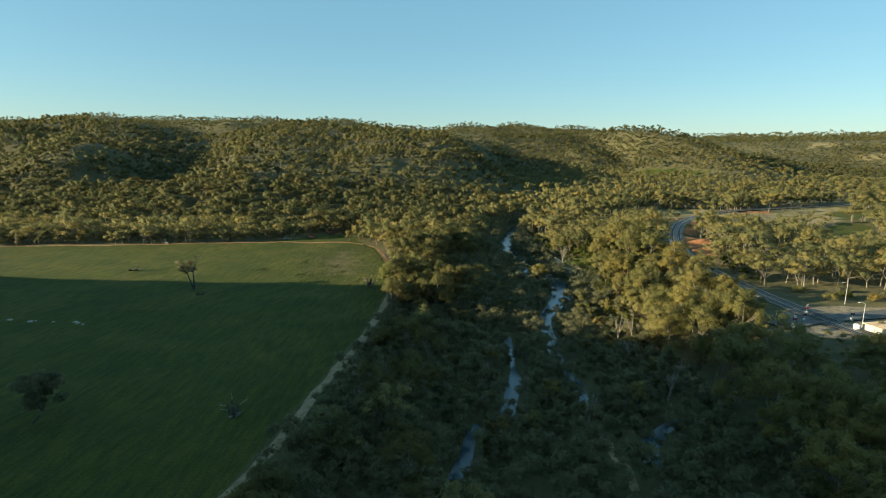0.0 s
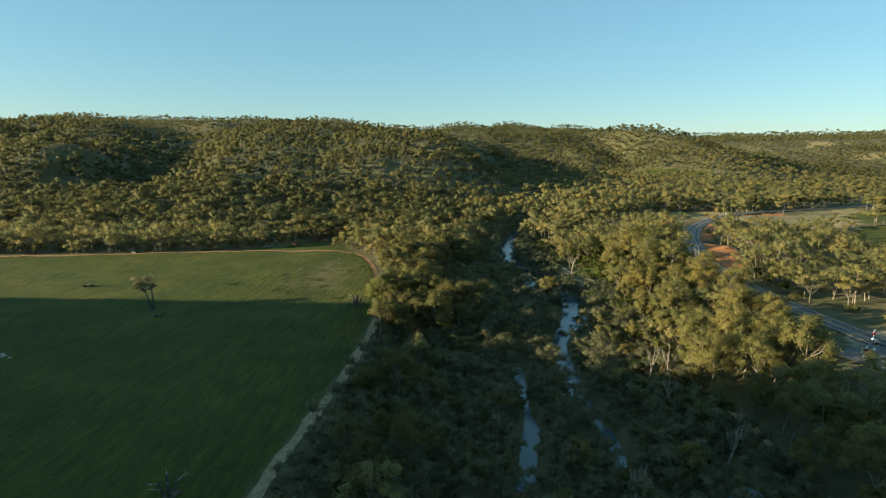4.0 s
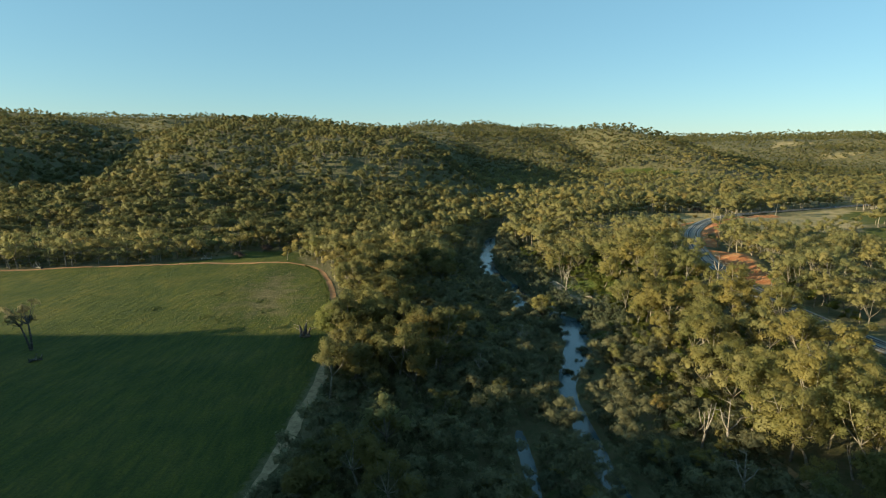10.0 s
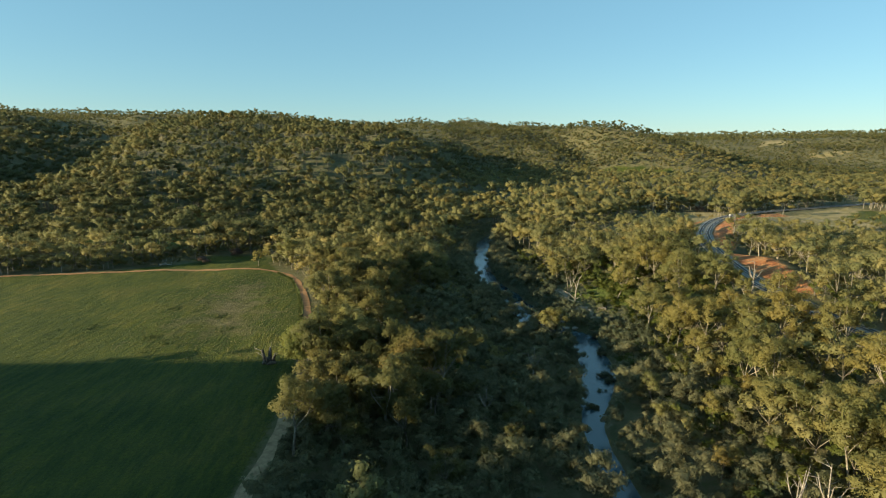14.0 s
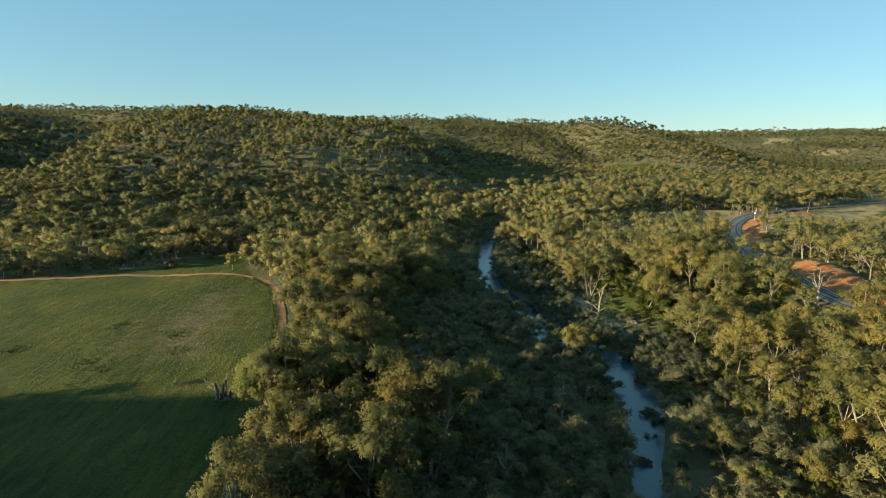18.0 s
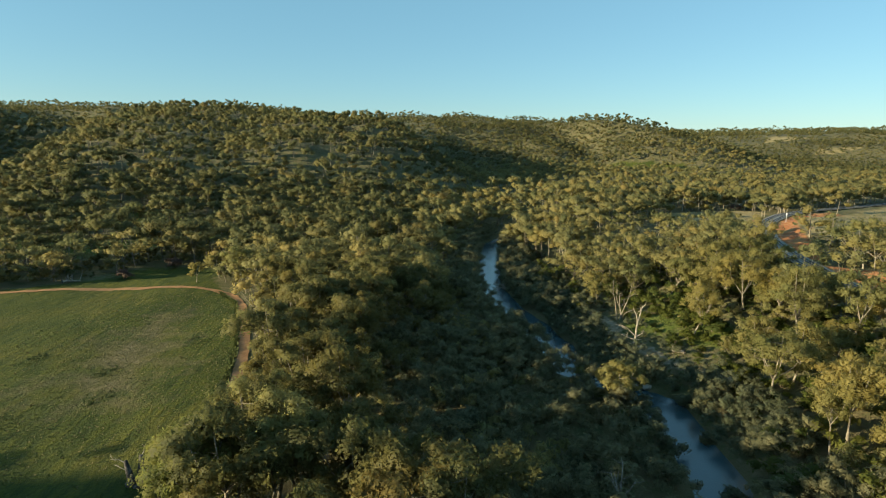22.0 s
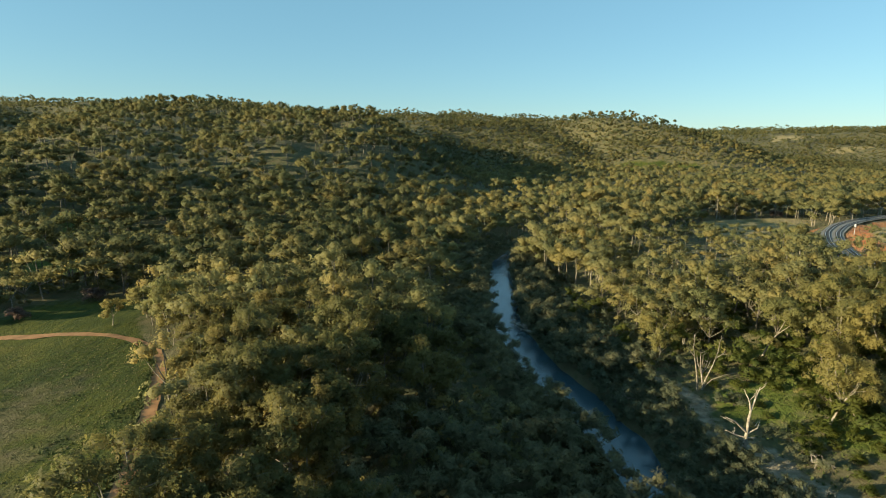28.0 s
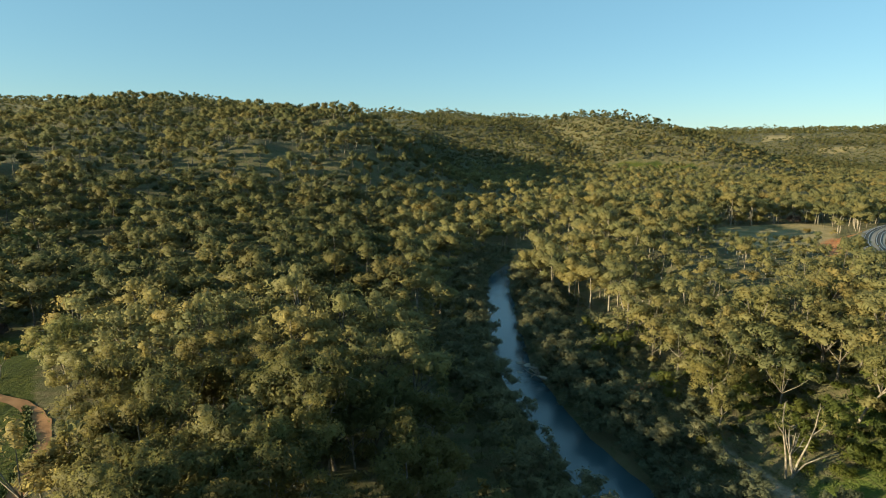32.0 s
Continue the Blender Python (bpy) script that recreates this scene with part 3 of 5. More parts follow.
def full_gum(seed, h, wide, clumps, leaf, trunks=3):
    """A dense rounded gum whose crown hangs low round several trunks."""
    rng = np.random.default_rng(seed)
    stems, bits, mids = [], [], []
    for k in range(trunks):
        a = k * 6.28 / trunks + rng.uniform(0, 1)
        top = np.array([math.cos(a) * wide * 0.22, math.sin(a) * wide * 0.22, h * 0.78])
        stems.append(tube([(math.cos(a) * 0.35, math.sin(a) * 0.35, -0.5), top * [0.35, 0.35, 0.4], top], [h * 0.017, h * 0.012, h * 0.004], 6))
        for j in range(4):
            d = unit(rng.normal(size=3) * [1, 1, 0.3] + [math.cos(a), math.sin(a), 0.5])
            b = top * rng.uniform(0.4, 0.85)
            stems.append(tube([b, b + d * h * 0.14, b + d * h * 0.27 + [0, 0, 0.4]], [h * 0.008, h * 0.005, h * 0.002], 4))
    for k in range(clumps):
        d = unit(rng.normal(size=3))
        d[2] = abs(d[2]) if rng.uniform() < 0.7 else d[2]
        s = rng.uniform(0.45, 1.0)
        c = np.array([d[0] * wide * 0.43 * s, d[1] * wide * 0.43 * s, h * (0.56 + 0.36 * d[2] * s)])
        r = h * rng.uniform(0.075, 0.12)
        bits += [leaves(rng, c, r, 52, 0.40), core(rng, c, r * 0.76)]
        mids.append(c)
    return (mesh_from("trunk", *joined(stems), BARK, True), crown_mesh(*joined(bits), leaf, mids))


def bush(seed, h, wide, leaf, count=9, size=0.36):
    rng = np.random.default_rng(seed)
    bits, stems, mids = [], [], []
    for k in range(count):
        a, r = rng.uniform(0, 6.28), wide * 0.5 * math.sqrt(rng.uniform(0, 0.9))
        c = np.array([r * math.cos(a), r * math.sin(a), h * rng.uniform(0.32, 0.74)])
        c[2] *= 1 - 0.35 * r / wide
        rad = h * rng.uniform(0.17, 0.27)
        bits += [leaves(rng, c, rad, 40, size * 1.25, 0.85, low=-0.7), core(rng, c, rad * 0.72)]
        mids.append(c)
        if k < 5:
            stems.append(tube([(0, 0, -0.4), c * [0.4, 0.4, 0.5], c], [h * 0.016, h * 0.012, h * 0.005], 4))
    return (mesh_from("stem", *joined(stems), BARK_DARK), crown_mesh(*joined(bits), leaf, mids))


def bare(seed, h, fork, count, spread, wood):
    rng = np.random.default_rng(seed)
    trunk, limbs, _ = branching(rng, h, fork, count, spread, 0.04, h * 0.028)
    return (mesh_from("trunk", *trunk, wood, True), mesh_from("branchwork", *limbs, wood, True))


def thing(name, meshes, label, category, group=""):
    ob = new(name)
    for me in meshes:
        part(me.name.split(".")[0], me, ob)
    return tagged(ob, label, category, group)


def put(ob, x, y, turn=0.0, scale=1.0, tall=1.0, sink=0.0):
    m = Matrix.Translation((x, y, float(height(x, y)) - sink)) @ Matrix.Rotation(turn, 4, "Z") @ Matrix.Diagonal((scale, scale, scale * tall, 1))
    return m


# ---------------------------------------------------------------- ground
def steps(stops):
    out = []
    for (a, b, s) in stops:
        out += list(np.arange(a, b, s))
    return np.array(out + [stops[-1][1]])


gx = steps([(-4600, -1400, 200), (-1400, -700, 50), (-700, -260, 20), (-260, -90, 6), (-90, 130, 2.6), (130, 260, 4), (260, 700, 20), (700, 1600, 60), (1600, 4600, 200)])
gy = steps([(-900, 0, 75), (0, 60, 15), (60, 420, 2.8), (420, 660, 6), (660, 1700, 22), (1700, 4400, 120)])
X, Y = np.meshgrid(gx, gy)
Z = height(X, Y)
nx, ny = len(gx), len(gy)
k = (np.arange(ny - 1)[:, None] * nx + np.arange(nx - 1)[None]).ravel()
tris = np.concatenate([np.stack([k, k + 1, k + nx + 1], 1), np.stack([k, k + nx + 1, k + nx], 1)])
me = mesh_from("ground", np.stack([X.ravel(), Y.ravel(), Z.ravel()], 1), tris, GROUND, True)


def soft(poly, w):
    return np.clip(0.5 + inside(X.ravel(), Y.ravel(), poly) / (2 * w), 0, 1)


xr, yr = X.ravel(), Y.ravel()
spots = np.zeros(xr.shape)
for sx, sy, sr in GREEN_SPOTS:
    spots = np.maximum(spots, np.clip(1.15 - np.hypot(xr - sx, yr - sy) / sr * 0.65, 0, 1))
lea = np.clip(1.2 - np.hypot((xr - GLADE1[0]) / GLADE1[2], (yr - GLADE1[1]) / GLADE1[3]) * 0.7, 0, 1)
bar_d, bar_w = along(xr, yr, SAND)
beach = np.maximum(np.clip(0.5 + (bar_w - bar_d) / 5, 0, 0.7), np.clip(0.38 - np.abs(along(xr, yr, RIVER)[0] - along(xr, yr, RIVER)[1] - 2.0) / 7, 0, 1))
masks = {"field": np.maximum(soft(FIELD, 3), np.maximum(lea, np.maximum(np.maximum(soft(PADDOCK3, 4), soft(PADDOCK6, 4)), soft(PADDOCK4, 10)))), "dry": np.maximum(soft(DRY, 22) * 0.54, soft(HILL_OPEN, 40) * 0.28), "sand": np.maximum(beach, soft(CARPARK, 3)),
         "open": np.maximum(np.maximum(soft(PADDOCK, 3), soft(PADDOCK2, 4)), np.maximum(soft(PADDOCK5, 10), np.maximum(soft(FAR_FIELD, 20), soft(FAR_FIELD2, 15)))), "red": np.maximum(np.maximum(soft(RED, 4), soft(RED2, 4)), soft(RED3, 4) * 0.8), "lush": spots}
for name, vals in masks.items():
    at = me.attributes.new(name, "FLOAT", "POINT")
    at.data.foreach_set("value", vals.astype(np.float32))
ground = tagged(new("ground", me), "grassy valley floor and wooded hills with bare earth", "ground", kind="structure")


def ribbon(name, line, half, mat, lift, wobble=0.0, seed=1, across=4, step=2.0, level=None):
    """A strip that follows a line over the ground."""
    rng = np.random.default_rng(seed)
    p = np.array([q[:2] for q in line], float)
    w = np.array([q[2] for q in line]) if len(line[0]) > 2 else np.full(len(p), half)
    s = np.r_[0, np.cumsum(np.hypot(*np.diff(p, axis=0).T))]
    t = np.arange(0, s[-1], step)
    # rounded corners
    fine = np.stack([np.interp(t, s, p[:, 0]), np.interp(t, s, p[:, 1])], 1)
    ww = np.interp(t, s, w)
    kk = max(3, int(16 / step)) | 1
    pad = np.pad(fine, ((kk // 2, kk // 2), (0, 0)), "edge")
    fine = np.stack([np.convolve(pad[:, i], np.ones(kk) / kk, "valid") for i in (0, 1)], 1)
    d = unit(np.gradient(fine, axis=0))
    side = np.stack([-d[:, 1], d[:, 0]], 1)
    e0, e1 = (ww + wobble * np.convolve(rng.normal(size=len(t) + 4), np.ones(5) / 2.2, "valid") for _ in (0, 1))
    q = np.linspace(-1, 1, across)
    off = np.where(q[None] < 0, q[None] * e0[:, None], q[None] * e1[:, None])
    v = fine[:, None] + side[:, None] * off[:, :, None]
    z = (height(v[..., 0], v[..., 1]) if level is None else np.full(v.shape[:2], level)) + lift
    v = np.concatenate([v, z[..., None]], -1).reshape(-1, 3)
    k = (np.arange(len(t) - 1)[:, None] * across + np.arange(across - 1)[None]).ravel()
    f = np.concatenate([np.stack([k, k + across, k + across + 1], 1), np.stack([k, k + across + 1, k + 1], 1)])
    return mesh_from(name, v, f, mat, True), fine, side


me, _, _ = ribbon("dirt_track", [(*q, 1.5 if q[1] < 140 else 1.55) for q in TRACK], 1.3, DIRT, 0.12, 0.25)
tagged(new("dirt_track", me), "worn dirt farm track turning from pale to red", "track", kind="structure")
for line in PATHS:
    me, _, _ = ribbon("footpath", line, 1.3, DIRT, 0.1, 0.4, step=1.5)
    tagged(new("footpath", me), "short worn patch of bare earth between bushes", "path", kind="structure")
for nm, line, lab in (("river", RIVER, "dark rippled river reflecting the blue sky"), ("side_channel", SIDE, "narrow still side channel under bushes"), ("pool", POOL, "small still pool among bushes")):
    wide = [(a, b, max(c + 3.0, 0.3)) for a, b, c in line]
    me, _, _ = ribbon(nm, wide, 0, WATER, 0.0, 0.0, level=-4.0)
    tagged(new(nm, me), lab, "water", kind="structure")
me, rail_line, rail_side = ribbon("railway_bed", RAIL, 4.6, BALLAST, 0.35, 0.15, across=6)
bed = tagged(new("railway_bed", me), "grey stone ballast bed of a double railway line", "railway", kind="structure")
for off in (-2.2, 2.2):
    me, _, _ = ribbon("sleeper_bed", [(*q,) for q in (rail_line[::3] + rail_side[::3] * off).tolist()], 1.25, SLEEPERS, 0.5, across=3)
    part("sleeper_bed", me, bed, "dark sleepers and oily ballast under the rails")
for off in (-2.95, -1.45, 1.45, 2.95):
    me, _, _ = ribbon("rail", [(*q,) for q in (rail_line[::3] + rail_side[::3] * off).tolist()], 0.13, STEEL, 0.66, across=2)
    part("rail", me, bed)
me, _, _ = ribbon("crossing_road", ROAD, 4.2, ASPHALT, 0.5, 0.1, across=5)
tagged(new("crossing_road", me), "worn grey asphalt road crossing the railway", "road", kind="structure")

# ---------------------------------------------------------------- trees
GUMS = [thing("gum_tree", gum(100 + i, *a), "tall river gum with pale bark and an open olive crown", "tree", "gum trees along the river")
        for i, a in enumerate([(15, 0.36, 5, 0.34), (17, 0.42, 5, 0.30), (13, 0.32, 5, 0.38), (18, 0.34, 6, 0.34), (14, 0.45, 4, 0.30), (16, 0.30, 6, 0.40), (12, 0.36, 5, 0.40), (19, 0.40, 6, 0.30)])]
GUMS += [thing("gum_tree", full_gum(110 + i, *a), "dense rounded gum with a low hanging olive crown", "tree", "gum trees along the river")
         for i, a in enumerate([(13, 10, 34, LEAF), (11, 9, 28, LEAF), (15, 11, 38, LEAF), (12, 11, 34, LEAF)])]
WEST_GUMS = [thing("gum_tree", gum(130 + i, *a, LEAF_DARK), "tall dark olive gum with pale limbs on the river flat", "tree", "gum trees along the river")
             for i, a in enumerate([(15, 0.36, 5, 0.34), (17, 0.42, 5, 0.32), (13, 0.32, 5, 0.38), (18, 0.34, 6, 0.34), (14, 0.40, 5, 0.34), (16, 0.30, 6, 0.40)])]
WEST_GUMS += [thing("gum_tree", full_gum(140 + i, *a), "dense dark olive gum with a low hanging crown", "tree", "gum trees along the river")
              for i, a in enumerate([(13, 10, 34, LEAF_DARK), (15, 11, 38, LEAF_DARK)])]
BUSHES = [thing("riverside_bush", bush(200 + i, *a), "dense dark green bush growing beside the river", "bush", "bushes along the river")
          for i, a in enumerate([(5.0, 5.6, LEAF_BUSH, 11), (6.2, 6.0, LEAF_BUSH, 12), (4.0, 5.0, LEAF_BUSH, 9), (5.5, 5.2, LEAF_BUSH, 11)])]
WATTLES = [thing("wattle_bush", bush(220 + i, *a), "bright green rounded wattle bush on the sunny bank", "bush", "wattles on the bank")
           for i, a in enumerate([(5.0, 5.4, LEAF_WATTLE, 11), (6.5, 6.2, LEAF_WATTLE, 13), (3.6, 4.6, LEAF_WATTLE, 9)])]
BARES = [thing("bare_tree", bare(240 + i, *a, GREYWOOD), "leafless tree with bleached pale branches", "tree", "bare trees in the woods")
         for i, a in enumerate([(12, 0.45, 5, 0.25), (14, 0.4, 4, 0.28), (10, 0.35, 5, 0.34)])]
USED = set()


def grow(kinds, i, x, y, turn, scale, tall=1.0):
    ob = kinds[i % len(kinds)]
    m = put(ob, x, y, turn, scale, tall, 0.1)
    if ob.name not in USED:
        USED.add(ob.name)
        ob.matrix_basis = m
        return ob
    return copy_thing(ob, m)


def scatter(x0, x1, y0, y1, s, seed):
    rng = np.random.default_rng(seed)
    a, b = np.meshgrid(np.arange(x0, x1, s), np.arange(y0, y1, s))
    b = b + (np.arange(a.shape[1]) % 2) * s * 0.5
    p = np.stack([a.ravel(), b.ravel()], 1) + rng.uniform(-0.55, 0.55, (a.size, 2)) * s
    return p[rng.permutation(len(p))], rng


def clear(x, y, margin=0.0):
    """True where the plan leaves room for a tree."""
    ok = inside(x, y, FIELD) < -1.0 - margin
    for poly in (PADDOCK, PADDOCK2, PADDOCK3, PADDOCK4, PADDOCK5, PADDOCK6, CARPARK):
        ok &= inside(x, y, poly) < -margin
    ok &= inside(x, y, RED) < 1
    ok &= inside(x, y, RED2) < -2
    ok &= (inside(x, y, OPEN_FRONT) < 0) & (inside(x, y, OPEN_EAST) < 0)
    ok &= (inside(x, y, OPEN_BEND) < 0) | (waves(x, y, 26, 41) > 0.1)
    ok &= inside(x, y, OPEN_CUT) < 0
    ok &= along(x, y, SAND)[0] > along(x, y, SAND)[1] + 0.5
    for line, w in ((TRACK, 2.3), (RAIL, 9.5), (ROAD, 6)):
        ok &= along(x, y, line)[0] > w + margin
    for line in (RIVER, SIDE, POOL):
        d, w = along(x, y, line)
        ok &= d > w + 1.6 + margin
    for line in PATHS:
        ok &= along(x, y, line)[0] > 2.6
    ok &= inside(x, y, RED3) < 0
    ok &= (along(x, y, TRACK)[0] > 2.7) | (y > 248)
    ok &= np.hypot((x - GLADE1[0]) / GLADE1[2], (y - GLADE1[1]) / GLADE1[3]) > 1
    return ok


def strip(x, y):
    """True where the river bank carries only low growth."""
    d, w = along(x, y, RIVER)
    return (d < w + 7) | ((d < w + 14) & (x < 50) & (y > 240) & (y < 530)) | ((d < w + 21) & (x < 45) & (y > 320) & (y < 430)) | ((x > 36) & (x < 67) & (y > 345) & (y < 480) & (x < 67 - 0.5 * np.maximum(y - 455, 0)))


def low_bank(x, y):
    """True on the sandy bank with only low bushes and grass."""
    return (x > 46) & (x < 86 - 0.1 * (y - 280)) & (y > 276) & (y < 362)


def wedge(x, y, more=45):
    return np.abs(x) < 0.86 * np.maximum(y, 0) + more

big = thing("gum_tree", full_gum(83, 16.5, 17, 96, LEAF_BRIGHT, 5), "broad many-trunked gum with a full yellow-green crown", "tree")
big.matrix_basis = put(None, -29.5, 258, 0.8)
isle = thing("gum_tree", full_gum(84, 10.5, 14, 64, LEAF, 4), "broad low olive tree on the river island", "tree")
isle.matrix_basis = put(None, 46.5, 297.5, 0.4)
# landmark trees: place, turn, size
TALL = [(-20, 264, 3, 1.0), (-24, 270, 5, 1.0), (-19, 254, 1, 0.9), (77, 292, 5, 1.0), (87, 270, 0, 1.1), (109, 270, 3, 1.0), (85, 284, 6, 1.0), (66, 370, 2, 0.7), (-81, 400, 6, 0.62),
        (-75, 408, 4, 0.7), (-62, 392, 1, 1.0), (-58, 384, 4, 0.9), (88, 333, 2, 0.8), (77, 203, 1, 1.05), (84, 212, 3, 0.95), (92, 204, 5, 0.9), (88, 193, 0, 1.0), (97, 190, 7, 0.9), (80, 222, 5, 0.95), (93, 224, 2, 1.05), (102, 210, 4, 1.0), (104, 226, 3, 0.9), (86, 236, 0, 1.0), (110, 216, 6, 1.1), (-11, 352, 0, 0.9), ]
taken = [(-29.5, 258, 7), (46.5, 297.5, 7)]
for i, (x, y, kind, s) in enumerate(TALL):
    grow(GUMS, kind, x, y, i * 1.7, s)
    taken.append((x, y, 4.5))

# a close row between the track and the river flats
pts, rng = scatter(-29, 5, 222, 350, 6.6, 10)
for px, py in pts[pts[:, 0] < np.where(pts[:, 1] < 262, 5, -9)]:
    if all(math.hypot(px - a, py - b) > 4 for a, b, c in taken) and bool(clear(np.array(px), np.array(py), 0)) and float(along(np.array(px), np.array(py), TRACK)[0]) > (6.0 if py > 264 else 2.3):
        grow(WEST_GUMS, int(rng.integers(8)), px, py, rng.uniform(0, 6.28), rng.uniform(0.85, 1.15))
        taken.append((px, py, 6.0))

# the nearer woods, one by one
pts, rng = scatter(-45, 150, 78, 420, 7.0, 11)
x, y = pts.T
low = ((x > -26) & (x < 74) & (y < 255)) | ((x > -9) & (x < 72) & (y < 345))
keep = clear(x, y, 0.6) & wedge(x, y, 25) & ~strip(x, y) & ~low_bank(x, y) & ((along(x, y, TRACK)[0] > 10) | (y > 246)) & ((along(x, y, TRACK)[0] > 6.5) | (y < 264)) & ~(low & (rng.uniform(size=len(x)) > np.where(x < 0, 0.5, 0.28))) & ~((x > 54) & (x < 98) & (y > 292) & (y < 374) & ((rng.uniform(size=len(x)) > 0.3) | (x < 82)))
count = 0
late = []
for (px, py) in pts[keep]:
    if any(math.hypot(px - a, py - b) < c for a, b, c in taken):
        continue
    if count < 285 and (py < 380 and px < 135):
        count += 1
        small = ((px > -26) & (px < 74) & (py < 255)) or (-9 < px < 72 and py < 345)
        grow(WEST_GUMS if px < 22 else GUMS, int(rng.integers(24)), px, py, rng.uniform(0, 6.28), (rng.uniform(0.5, 0.85) if px < 0 else rng.uniform(0.34, 0.55)) if small else rng.uniform(0.66, 1.08), rng.uniform(0.92, 1.12))
    else:
        late.append((px, py))

# bushes, one by one, then the rest
pts, rng = scatter(-42, 100, 84, 350, 3.7, 12)
x, y = pts.T
keep = clear(x, y, -0.6) & wedge(x, y, 12) & ((((x > -42) & (x < 76) & (y < 250)) | ((x > -9) & (x < 74) & (y < 348))) | (along(x, y, RIVER)[0] < 13)) & (rng.uniform(size=len(x)) < np.where(low_bank(x, y), 0.8, 0.95))
bush_rest, bank_rest, count = [], [], 0
for px, py in pts[keep]:
    if count < 290 and py > 120:
        count += 1
        grow(BUSHES, int(rng.integers(4)), px, py, rng.uniform(0, 6.28), rng.uniform(0.6, 1.1) * (0.62 if low_bank(px, py) else 1.0), rng.uniform(0.85, 1.15))
    else:
        (bank_rest if low_bank(px, py) else bush_rest).append((px, py))
pts, rng = scatter(62, 128, 285, 400, 4.6, 13)
x, y = pts.T
keep = clear(x, y, 0.0) & (x - 60 > (y - 340) * 0.1 + np.where(y < 352, 14, 9)) & (rng.uniform(size=len(x)) < 0.85)
for px, py in pts[keep]:
    grow(WATTLES, int(rng.integers(3)), px, py, rng.uniform(0, 6.28), rng.uniform(0.5, 1.1), rng.uniform(0.8, 1.1))
pts, rng = scatter(14, 70, 318, 540, 3.5, 14)
x, y = pts.T
d, w = along(x, y, RIVER)
keep = (d > w + 1.1) & (d < w + 14) & (along(x, y, SAND)[0] > along(x, y, SAND)[1])
bush_rest += [tuple(p) for p in pts[keep & ~low_bank(x, y)]]

# bare trees
for i, (x, y, s) in enumerate([(66, 195, 1.1), (62, 197, 0.9), (-17, 234, 0.9), (31, 258, 0.8), (64, 150, 1.0), (72, 160, 1.1), (95, 160, 1.0), (-11, 350, 0.9), (70, 355, 0.95), (60, 178, 0.9),
                               (-32, 330, 0.8), (-33, 312, 0.7), (15, 236, 0.7), (105, 330, 0.9), (93, 273, 1.0), (118, 300, 1.0), (38, 135, 0.9), (85, 182, 0.9), (100, 215, 0.9), (12, 160, 0.7)]):
    grow(BARES, i, x, y, i * 2.1, s)


# ---------------------------------------------------------------- woods farther off

OCT_V = np.array([(1, 0, 0), (-1, 0, 0), (0, 1, 0), (0, -1, 0), (0, 0, 1), (0, 0, -1)], float)
OCT_F = np.array([(0, 2, 4), (2, 1, 4), (1, 3, 4), (3, 0, 4), (2, 0, 5), (1, 2, 5), (3, 1, 5), (0, 3, 5)])


def tree_shape(seed, h, lobes, clumps, per, size, stem, wide=0.38, fat=(0.11, 0.17), base=0.5, fine=True):
    """A light tree for the woods: a spreading crown of lobes on a forked trunk."""
    rng = np.random.default_rng(seed)
    bits, wood, mids = [], [], []
    fork = np.array([rng.normal(0, 0.03) * h, rng.normal(0, 0.03) * h, h * rng.uniform(0.22, 0.34)])
    a0 = rng.uniform(0, 6.28)
    for k in range(lobes):
        a = a0 + k * 6.28 / lobes + rng.normal(0, 0.3)
        r = wide * h * (rng.uniform(0.5, 0.85) if k or lobes < 3 else 0.15)
        end = np.array([r * math.cos(a), r * math.sin(a), h * rng.uniform(base + 0.08, 0.84)])
        if k == 0:
            end[2] = h * 0.84
        if stem:
            if fine or k == 0:
                wood.append(tube([fork, fork * 0.45 + end * 0.55 - [0, 0, 0.03 * h], end], [h * 0.012, h * 0.008, h * 0.003], 3))
        for m in range(clumps):
            c = end + unit(rng.normal(size=3)) * [1, 1, 0.6] * h * 0.13 * (m > 0)
            rad = h * rng.uniform(*fat)
            mids.append(c)
            if fine:
                bits.append(core(rng, c, rad * 0.58, 0.7))
            else:
                bits.append((c + OCT_V * [1, 1, 0.72] * rad * 0.82 * rng.uniform(0.7, 1.2, (6, 1)), OCT_F))
            v, f = leaves(rng, c, rad, per, size, 0.72)
            one = np.arange(0, len(v), 4)[:, None]
            bits.append((v, np.concatenate([one + [0, 1, 2], one[: len(one) // 3] + [0, 2, 3]])))
    v, f = joined(bits)
    crown = (v, f, crown_normals(v, f, np.array([0, 0, h * 0.46]), 0.4, mids))
    if stem:
        wood.append(tube([(0, 0, -0.8), fork], [h * 0.022, h * 0.015], 4))
        v, f = joined(wood)
        return crown, (v, f, None)
    return crown, None


